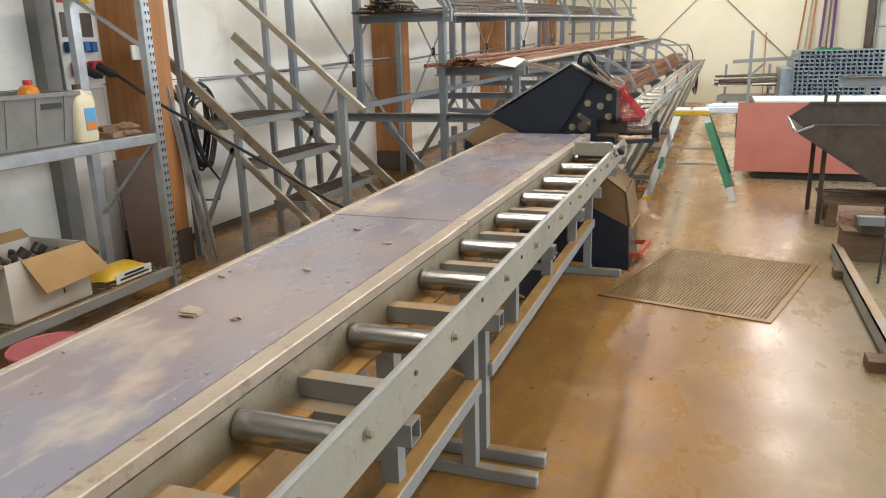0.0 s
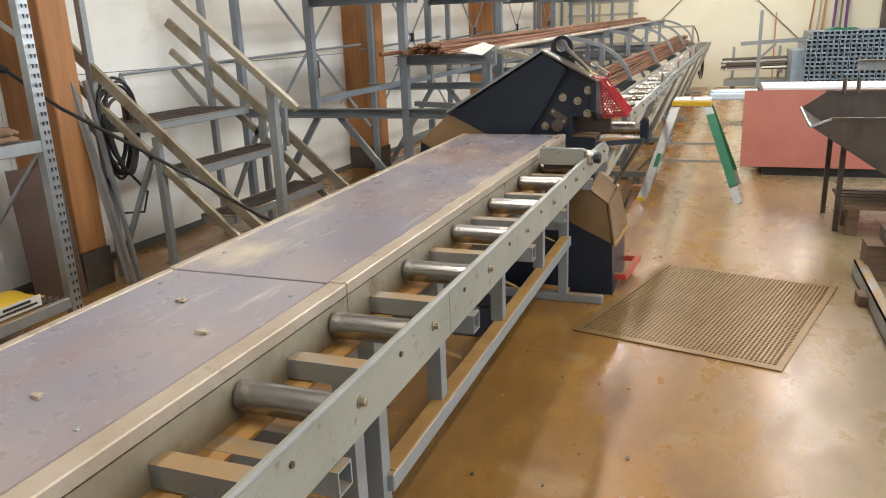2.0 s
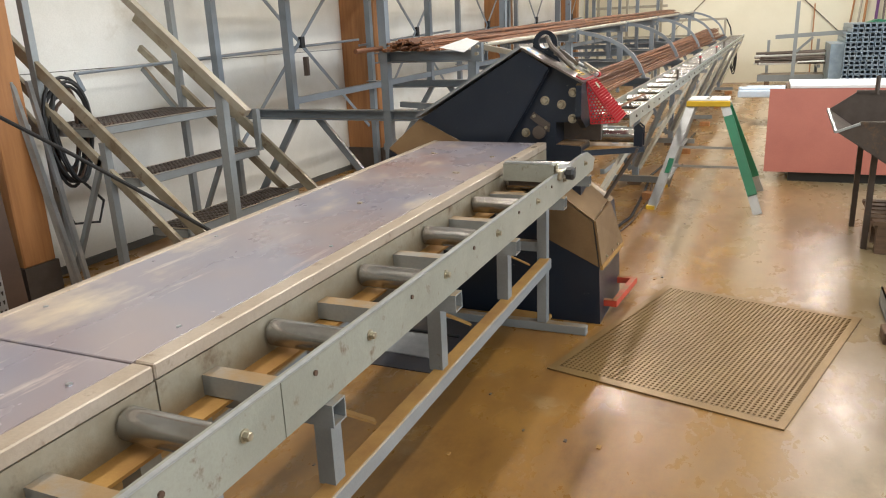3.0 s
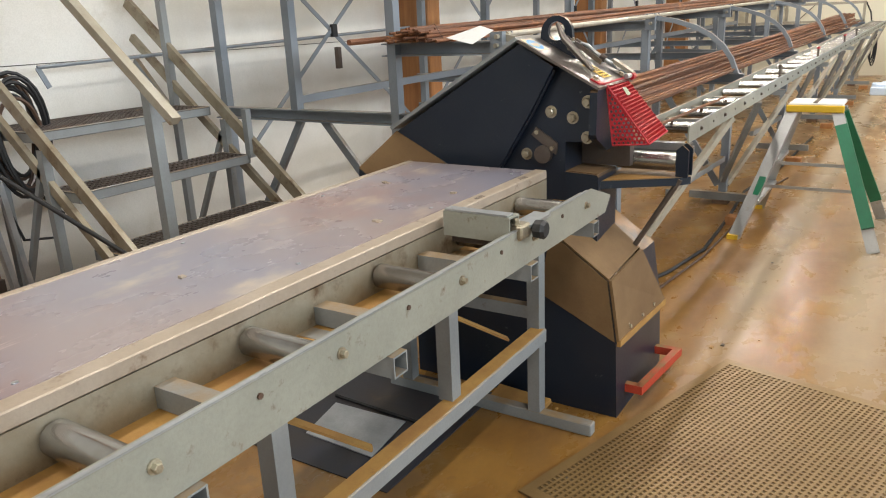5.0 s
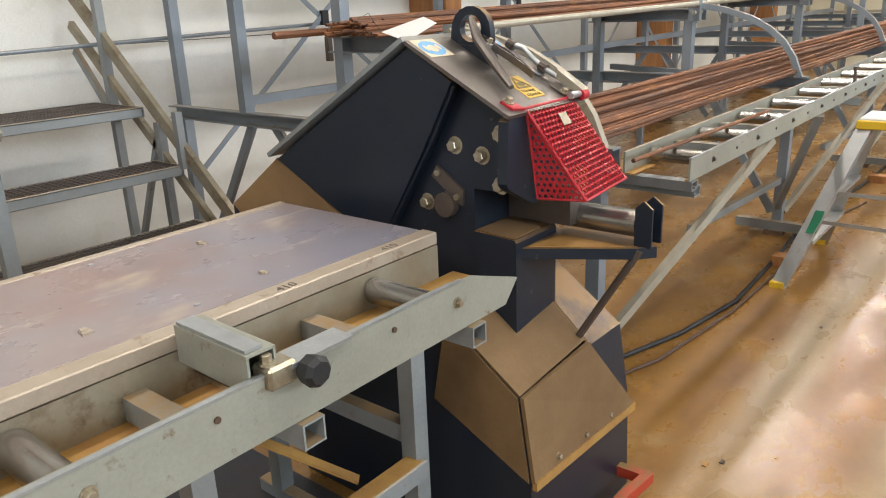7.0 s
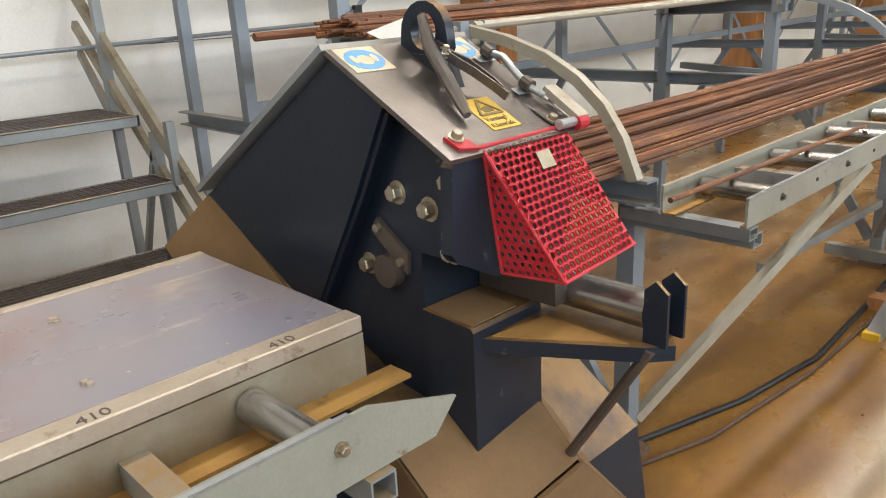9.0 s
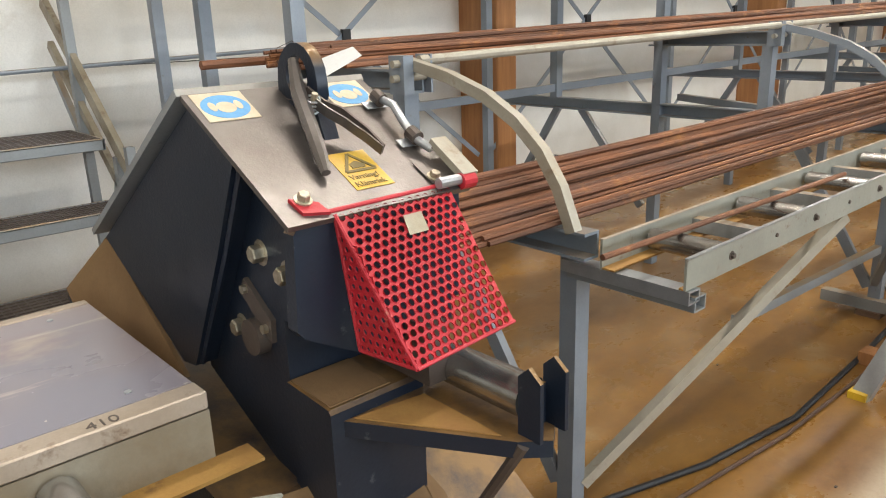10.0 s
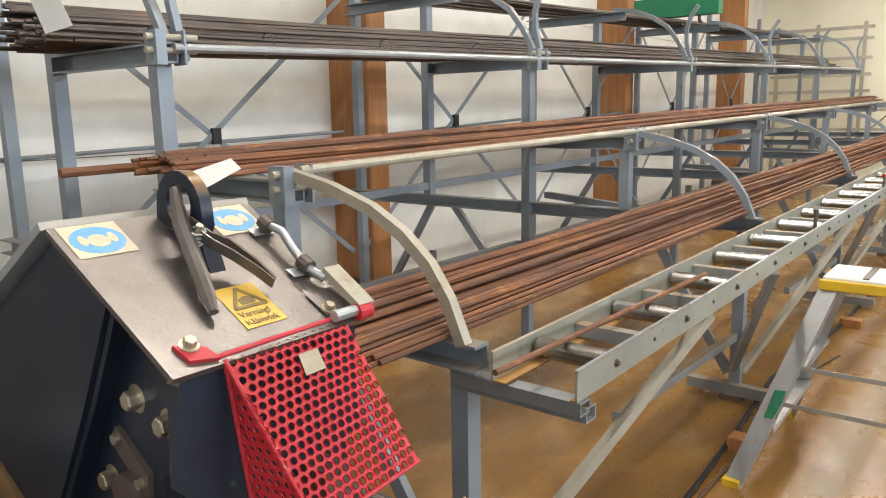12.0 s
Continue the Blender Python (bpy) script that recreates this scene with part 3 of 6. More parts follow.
def length_stop():
    s = empty_at("length_stop", -0.5, 4.1, 0.92, "steel length stop clamped on the roller track", "clamp")
    part("body", hollow((-0.612, 4.103, 0.962), (-0.402, 4.098, 0.962), 0.058, 0.072, 0.005), M_RAIL, s)
    part("end_cap", box(-0.618, -0.611, 4.074, 4.132, 0.926, 0.998), M_RAIL, s)
    part("cap", slab([(-0.615, 4.078, 1.004), (-0.41, 4.073, 1.004), (-0.41, 4.108, 1.004), (-0.615, 4.113, 1.004)], 0.005), M_GALV, s, "bright steel cover strip")
    part("tongue", slab([(-0.425, 4.135, 0.968), (-0.372, 4.135, 0.966), (-0.372, 4.275, 0.966), (-0.425, 4.275, 0.968)], 0.008), M_GALV, s)
    part("clamp_block", box(-0.425, -0.375, 4.09, 4.15, 0.93, 0.972, bevel=0.006), M_BOLT, s, "brassy clamp block")
    part("clamp_screw", hexbolt((-0.40, 4.105, 0.972), (0, 0, 1), 0.010, 0.018), M_BOLT, s)
    part("knob", tube([(-0.388, 4.165, 0.948), (-0.372, 4.165, 0.948), (-0.37, 4.165, 0.948), (-0.345, 4.165, 0.948), (-0.336, 4.165, 0.948)], [0.008, 0.008, 0.026, 0.029, 0.021], 8), M_RUBBER, s, "black star knob")
    part("web", box(-0.60, -0.45, 4.09, 4.12, 0.905, 0.926), M_BROWNSTEEL, s)


length_stop()


# ---- bar shear ----
def perforated(o, u, v, nu, nv, hole, thick, bm, keep=None):
    """A plate spanned by u and v from o with nu by nv round holes, alternate rows shifted."""
    o, u, v = V(o), V(u), V(v)
    n = u.cross(v).normalized() * thick
    for j in range(nv):
        shift = 0.5 if j % 2 else 0.0
        for i in range(-1, nu + 1):
            a, b = (i + shift) / nu, (i + 1 + shift) / nu
            a, b = max(0.0, a), min(1.0, b)
            if b - a < 1e-4 or (keep and not keep((a + b) / 2, (j + 0.5) / nv)):
                continue
            c, d = j / nv, (j + 1) / nv
            mid = o + u * ((a + b) / 2) + v * ((c + d) / 2)
            cell = [(b, c + (d - c) / 2), (b, d), ((a + b) / 2, d), (a, d), (a, (c + d) / 2), (a, c), ((a + b) / 2, c), (b, c)]
            outer = [bm.verts.new(o + u * p + v * q) for p, q in cell]
            if b - a < 0.7 / nu:
                bm.faces.new(outer)
                continue
            uu, vv = u.normalized(), v.normalized()
            ang = [0, 45, 90, 135, 180, 225, 270, 315]
            inner = [bm.verts.new(mid + hole * (uu * math.cos(radians(g)) + vv * math.sin(radians(g)))) for g in ang]
            deep = [bm.verts.new(p.co + n) for p in inner]
            for k in range(8):
                m = (k + 1) % 8
                bm.faces.new((outer[k], outer[m], inner[m], inner[k]))
                bm.faces.new((inner[k], inner[m], deep[m], deep[k]))
    bmesh.ops.remove_doubles(bm, verts=bm.verts, dist=0.0004)
    return bm


def bar_shear():
    s = empty_at("bar_shear", -0.8, 5.1, 0, "dark blue-black bar shear with a red perforated guard", "machine")
    # housing below
    low = [(-1.28, 0.0), (-0.352, 0.0), (-0.363, 0.322), (-0.40, 0.562), (-0.629, 0.726), (-1.28, 0.80)]
    part("base_housing", prism(low, "y", 4.85, 5.42), M_DARK, s, "dark painted base housing")
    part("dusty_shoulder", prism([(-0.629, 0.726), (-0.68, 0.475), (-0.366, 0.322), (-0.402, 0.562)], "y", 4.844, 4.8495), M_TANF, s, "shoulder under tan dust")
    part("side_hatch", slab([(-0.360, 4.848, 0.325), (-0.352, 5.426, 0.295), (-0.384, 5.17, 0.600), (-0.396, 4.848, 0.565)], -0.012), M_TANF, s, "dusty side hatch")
    part("hatch_lip", beam((-0.350, 4.848, 0.318), (-0.345, 5.426, 0.288), 0.014, 0.026), M_OCHRE, s)
    for k in range(3):
        part("hatch_bolt", hexbolt((-0.353, 4.97 + 0.15 * k, 0.345 - 0.008 * k), (1, 0, 0.1), 0.008, 0.012), M_BOLT, s)
    part("roof_plate", slab([(-0.629, 4.848, 0.730), (-0.398, 4.848, 0.566), (-0.388, 5.17, 0.604), (-0.56, 5.19, 0.735)], -0.006), M_TANF, s, "sloping plate under tan dust")
    part("roof_plate", slab([(-0.388, 5.17, 0.604), (-0.352, 5.426, 0.30), (-0.56, 5.42, 0.36), (-0.56, 5.19, 0.735)], -0.006), M_TANF, s, "sloping plate under tan dust")
    # pedal frame
    ped = part("pedal_frame", beam((-0.30, 4.95, 0.085), (-0.26, 5.38, 0.085), 0.03, 0.035), M_ORED, s, "orange-red foot frame")
    part("pedal_arm", beam((-0.36, 5.36, 0.085), (-0.26, 5.365, 0.085), 0.03, 0.035), M_ORED, ped)
    part("pedal_arm", beam((-0.36, 4.965, 0.085), (-0.30, 4.965, 0.085), 0.03, 0.035), M_ORED, ped)
    # chute on the far side
    part("chute", slab([(-1.405, 4.955, 1.07), (-1.57, 4.88, 0.91), (-1.28, 4.87, 0.74), (-0.96, 4.93, 0.85)], 0.012), M_TANF, s, "sloping chute plate under tan dust")
    part("chute_side", slab([(-1.57, 4.88, 0.905), (-1.60, 4.90, 0.70), (-1.28, 4.87, 0.55), (-1.28, 4.87, 0.735)], 0.012), M_DARK, s)
    # cutting head
    part("main_plate", prism([(-0.98, 0.85), (-0.635, 0.70), (-0.635, 1.052), (-0.505, 1.052), (-0.505, 1.262), (-0.66, 1.338), (-0.98, 1.20)], "y", 4.995, 5.30), M_DARK, s, "thick dark head plate")
    part("jaw_column", prism([(-0.6345, 0.67), (-0.505, 0.60), (-0.497, 0.604), (-0.497, 0.921), (-0.503, 0.929), (-0.6345, 0.935)], "y", 4.988, 5.19), M_DARK, s, "square dark column with a worn edge")
    part("jaw_dust", slab([(-0.63, 4.993, 0.939), (-0.505, 4.993, 0.934), (-0.505, 5.12, 0.934), (-0.63, 5.12, 0.939)], 0.003), M_TANF, s)
    part("left_wing", prism([(-0.80, 1.423), (-1.395, 1.068), (-1.0, 0.868), (-0.94, 0.878), (-0.77, 1.15), (-0.665, 1.335)], "y", 4.947, 5.30), M_DARK, s)
    part("wing_flange", slab([(-0.803, 4.925, 1.436), (-0.803, 5.32, 1.436), (-1.412, 5.32, 1.076), (-1.412, 4.925, 1.076)], -0.014), M_GREY, s, "pale grey edge flange")
    part("weld_seam", tube([(-0.938, 4.962, 0.882), (-0.85, 4.962, 1.02), (-0.766, 4.962, 1.15), (-0.668, 4.962, 1.325)], 0.007, 6), M_DARK, s)
    part("cheek_plate", prism([(4.952, 1.252), (4.946, 1.244), (4.938, 1.09), (4.95, 1.074), (5.055, 1.017), (5.26, 1.02), (5.26, 1.252)], "x", -0.519, -0.490), M_DARK, s, "worn dark cheek plate")
    part("top_plate", slab([(-0.803, 4.932, 1.438), (-0.478, 4.932, 1.262), (-0.478, 5.305, 1.262), (-0.803, 5.315, 1.438)], 0.010), M_PLATE, s, "bare brownish steel top plate")
    part("blade", box(-0.63, -0.43, 5.15, 5.20, 0.94, 1.05), M_BROWNSTEEL, s)
    # shelf with a roller and a forked end
    part("shelf_arm", prism([(-0.508, 5.006), (-0.245, 5.172), (-0.208, 5.215), (-0.25, 5.27), (-0.508, 5.29)], "z", 0.872, 0.902), M_DARK, s)
    part("shelf_dust", prism([(-0.49, 5.03), (-0.275, 5.165), (-0.47, 5.17)], "z", 0.9025, 0.905), M_OCHRE, s)
    part("shelf_roller", tube([(-0.50, 5.222, 0.955), (-0.262, 5.222, 0.955)], 0.037, 20), M_ROLL, s, "worn steel roller", True)
    fk = part("fork", box(-0.262, -0.255, 5.192, 5.258, 0.90, 0.975), M_DARK, s)
    for y in (5.195, 5.256):
        part("prong", prism([(-0.262, 0.90), (-0.215, 0.90), (-0.215, 1.005), (-0.24, 1.025), (-0.262, 1.005)], "y", y - 0.004, y + 0.004), M_DARK, fk)
    part("strut", tube([(-0.24, 5.18, 0.895), (-0.40, 5.16, 0.62)], 0.011, 8), M_BROWNSTEEL, s)
    # bolts of the head plate
    for x, z in ((-0.695, 1.164), (-0.546, 1.205), (-0.606, 1.144), (-0.547, 1.071), (-0.80, 0.995)):
        part("head_bolt", hexbolt((x, 5.0, z), (0, -1, 0), 0.0165, 0.026), M_BOLT, s)
    part("bore", tube([(-0.612, 5.002, 1.107), (-0.612, 4.996, 1.107)], 0.012, 12), M_BLACK, s)
    part("cam", tube([(-0.722, 5.0, 1.0), (-0.722, 4.97, 1.0)], 0.035, 18), M_BROWNSTEEL, s, "rusty round cam", True)
    lk = part("latch", prism([(-0.775, 1.075), (-0.755, 1.105), (-0.665, 1.045), (-0.67, 1.0), (-0.69, 1.01)], "y", 4.985, 5.0), M_BROWNSTEEL, s, "small rusty latch plate")
    for x, z in ((-0.75, 1.085), (-0.685, 1.025)):
        part("pin", tube([(x, 4.985, z), (x, 4.976, z)], 0.009, 8), M_BOLT, lk)
    # lifting eye across the ridge
    eye = B()
    cx, cz = -0.728, 1.452
    rng = 18
    ring_o, ring_i = [], []
    for k in range(rng):
        a = 2 * math.pi * k / rng
        d = V((math.cos(a), 0, math.sin(a)))
        ro = 0.066 if math.sin(a) > -0.2 else 0.072
        ring_o.append([eye.verts.new(V((cx, y, cz)) + d * ro) for y in (5.118, 5.140)])
        ring_i.append([eye.verts.new(V((cx, y, cz + 0.008)) + d * 0.036) for y in (5.118, 5.140)])
    for k in range(rng):
        m = (k + 1) % rng
        eye.faces.new((ring_o[k][0], ring_o[m][0], ring_i[m][0], ring_i[k][0]))
        eye.faces.new((ring_o[m][1], ring_o[k][1], ring_i[k][1], ring_i[m][1]))
        eye.faces.new((ring_o[m][0], ring_o[k][0], ring_o[k][1], ring_o[m][1]))
        eye.faces.new((ring_i[k][0], ring_i[m][0], ring_i[m][1], ring_i[k][1]))
    part("lifting_eye", eye, M_DARK, s, "dark steel lifting eye", True)
    part("eye_foot", prism([(cx - 0.085, 1.395), (cx + 0.09, 1.335), (cx + 0.06, 1.41), (cx - 0.06, 1.42)], "y", 5.115, 5.145), M_DARK, s)

    # points on the sloping top: a down the slope from the ridge, b along the ridge
    down = V((0.325, 0, -0.176)).normalized()
    nrm = V((0.176, 0, 0.325)).normalized()

    def top(a, b, h=0.0):
        return V((-0.803, 4.932 + b, 1.438)) + down * a + nrm * h

    def patch(a0, a1, b0, b1, h=0.0015):
        return slab([top(a0, b0, h), top(a1, b0, h), top(a1, b1, h), top(a0, b1, h)], 0.001)

    for b0 in (0.012, 0.268):
        st = part("sticker", patch(0.004, 0.09, b0, b0 + 0.096), M_STICKBG, s, "yellowed label with a blue round sign")
        disc = B()
        c = [top(0.049 + 0.036 * math.cos(2 * math.pi * k / 24), b0 + 0.048 + 0.044 * math.sin(2 * math.pi * k / 24), 0.002) for k in range(24)]
        part("blue_disc", slab(c, 0.0005, disc), M_STICK, st)
        c = [top(0.052 + 0.017 * math.cos(2 * math.pi * k / 16), b0 + 0.048 + 0.018 * math.sin(2 * math.pi * k / 16), 0.0026) for k in range(16)]
        part("head_shape", slab(c, 0.0004), M_STICKBG, st)
        for sg in (-1, 1):
            c = [top(0.048 + 0.014 * math.cos(2 * math.pi * k / 12), b0 + 0.048 + sg * 0.024 + 0.007 * math.sin(2 * math.pi * k / 12), 0.0030) for k in range(12)]
            part("ear_cup", slab(c, 0.0004), M_STICKBG, st)
    wl = part("warning_label", patch(0.222, 0.322, 0.156, 0.234), M_YELLOW, s, "yellow crush warning label")
    tri = [(0.229, 0.195), (0.276, 0.165), (0.276, 0.225)]
    for (a0, b0), (a1, b1) in zip(tri, tri[1:] + tri[:1]):
        part("triangle_bar", beam(top(a0, b0, 0.003), top(a1, b1, 0.003), 0.006, 0.001, None, nrm), M_FADED, wl)
    part("hand_sign", slab([top(0.256, 0.182, 0.003), top(0.269, 0.182, 0.003), top(0.269, 0.208, 0.003), top(0.260, 0.212, 0.003), top(0.250, 0.197, 0.003)], 0.0005), M_FADED, wl)
    letters("warning_text", "Varning!", 0.0175, framed(top(0.297, 0.161, 0.003), (0, 1, 0), -down), M_FADED, wl)
    letters("warning_text", "Kl\u00e4mrisk", 0.0175, framed(top(0.316, 0.161, 0.003), (0, 1, 0), -down), M_FADED, wl)
    # hose along the far edge
    hose = part("braided_hose", tube([top(0.10, 0.350, 0.02), top(0.14, 0.353, 0.03), top(0.19, 0.345, 0.022), top(0.235, 0.340, 0.018), top(0.27, 0.352, 0.016)], 0.008, 10), M_GALV, s, "braided steel hose", True)
    for a, b in ((0.10, 0.350), (0.228, 0.341)):
        part("hose_clip", tube([top(a - 0.012, b, 0.02), top(a + 0.012, b, 0.02)], 0.014, 10), M_BROWNSTEEL, hose)
        part("clip_tab", patch(a - 0.012, a + 0.012, b - 0.03, b + 0.02, 0.006), M_GALV, hose)
    part("switch_box", slab([top(0.262, 0.350, 0.034), top(0.362, 0.350, 0.026), top(0.362, 0.386, 0.026), top(0.262, 0.386, 0.034)], 0.014), M_CREAM, s, "bent sheet switch cover")
    part("switch_foot", patch(0.285, 0.345, 0.300, 0.352, 0.004), M_PLATE, s)
    part("foot_bolt", hexbolt(top(0.331, 0.314, 0.004), nrm, 0.009, 0.012), M_BOLT, s)
    part("red_cap", tube([top(0.362, 0.348, 0.010), top(0.362, 0.378, 0.010)], 0.015, 12), M_RED, s, "red end cap")
    part("spindle", tube([top(0.358, 0.300, 0.012), top(0.358, 0.350, 0.012)], 0.010, 10), M_GALV, s)
    # red guard of perforated sheet
    tl, tr, br, bl, sd = V((-0.483, 5.017, 1.264)), V((-0.488, 5.262, 1.266)), V((-0.314, 5.240, 1.070)), V((-0.322, 5.037, 1.050)), V((-0.458, 5.030, 1.040))
    g = B()
    perforated(tl, tr - tl, bl - tl, 14, 18, 0.0062, -0.003, g)
    # the sheet narrows towards its foot
    for v in g.verts:
        q = (v.co - tl).dot(bl - tl) / (bl - tl).length_squared
        v.co += (br - tr - (bl - tl)) * q * ((v.co.y - 5.017 - 0.02 * q) / 0.245)
    guard = part("guard", g, M_RED, s, "worn red perforated guard")
    g2 = B()
    w = bl - sd
    perforated(tl, w, sd - tl, 8, 15, 0.0054, -0.003, g2, lambda a, b: a < b + 0.02)
    part("guard_side", g2, M_RED, guard)
    part("guard_fold", tube([tl, bl], 0.0042, 8), M_RED, guard, "", True)
    part("guard_hem", tube([bl, br], 0.0035, 8), M_RED, guard, "", True)
    part("guard_hem", tube([bl, sd], 0.0035, 8), M_RED, guard, "", True)
    part("guard_hem", tube([sd, tl], 0.0035, 8), M_RED, guard, "", True)
    part("guard_rod", tube([tl + V((-0.008, -0.015, 0.004)), tr + V((-0.008, 0.005, 0.004))], 0.005, 10), M_RED, guard)
    part("guard_lug", slab([top(0.315, 0.030, 0.006), top(0.352, 0.035, 0.006), top(0.362, 0.078, 0.006), top(0.335, 0.072, 0.006)], 0.010), M_RED, guard)
    part("lug_bolt", hexbolt(top(0.325, 0.05, 0.006), nrm, 0.010, 0.014), M_BOLT, guard)
    lift = V((0.004, 0, 0.004))
    part("guard_plate", slab([tl + (tr - tl) * p + (bl - tl) * q + lift for p, q in ((0.47, 0.12), (0.63, 0.12), (0.61, 0.25), (0.44, 0.25))], 0.001), M_TROUGH, guard, "small worn yellow label")


bar_shear()


def spring_clamp():
    down = V((0.325, 0, -0.176)).normalized()
    nrm = V((0.176, 0, 0.325)).normalized()

    def top(a, b, h=0.0):
        return V((-0.803, 4.932 + b, 1.438)) + down * a + nrm * h

    c = empty_at("spring_clamp", -0.65, 5.1, 1.36, "dull steel welding earth clamp lying on the machine", "clamp")
    part("lower_arm", tube([top(0.05, 0.176, 0.085), top(0.103, 0.163, 0.052), top(0.18, 0.145, 0.034), top(0.25, 0.127, 0.020), top(0.280, 0.119, 0.013)], [0.009, 0.014, 0.014, 0.012, 0.008], 8), M_PLATE, c, "", True)
    part("upper_arm", sweep([top(0.105, 0.178, 0.055), top(0.145, 0.190, 0.05), top(0.165, 0.215, 0.045), top(0.215, 0.240, 0.032), top(0.255, 0.250, 0.022)], 0.018, 0.005, nrm), M_BROWNSTEEL, c)
    part("upper_arm", sweep([top(0.135, 0.170, 0.055), top(0.165, 0.182, 0.05), top(0.190, 0.205, 0.042), top(0.230, 0.232, 0.030), top(0.258, 0.246, 0.022)], 0.018, 0.004, nrm), M_PLATE, c)
    part("spring", tube([top(0.138 + 0.009 * math.cos(k * 0.9), 0.172 + 0.012 * math.sin(k * 0.9), 0.034 + k * 0.0011) for k in range(26)], 0.0022, 5), M_GALV, c)
    part("jaw", slab([top(0.075, 0.165, 0.06), top(0.10, 0.158, 0.06), top(0.10, 0.188, 0.055), top(0.08, 0.193, 0.055)], 0.005), M_BROWNSTEEL, c)
    part("pivot", tube([top(0.138, 0.172, 0.02), top(0.138, 0.172, 0.07)], 0.006, 8), M_BOLT, c)


spring_clamp()


# ---- bar rack behind the machine ----
XF = Matrix.Translation((-0.65, 5.95, 0)) @ Matrix.Rotation(radians(-0.9), 4, "Z") @ Matrix.Translation((0.65, -5.95, 0))
FRAMES = [5.95 + 2.5 * k for k in range(6)]


def climb(y, z):
    """The rack stands a little higher towards the end wall; its feet stay on the floor."""
    if z < 0.15 or y < 5.95:
        return 0.0
    return (y - 5.95) * max(0.0, 0.012 * min(1.0, (z - 0.15) / 0.75) + 0.0165 * max(0.0, z - 1.0))


RISE = climb


def channel(p, q, w, h, bm=None):
    """A C-section lying open downwards: a web with two flanges."""
    bm = bm or B()
    p, q = V(p), V(q)
    side = (q - p).normalized().cross(V((0, 0, 1)))
    beam(p - side * (w / 2 - 0.004), q - side * (w / 2 - 0.004), 0.008, h, bm)
    up = V((0, 0, h / 2 - 0.004))
    beam(p + up, q + up, w, 0.008, bm)
    beam(p - up, q - up, w, 0.008, bm)
    return bm


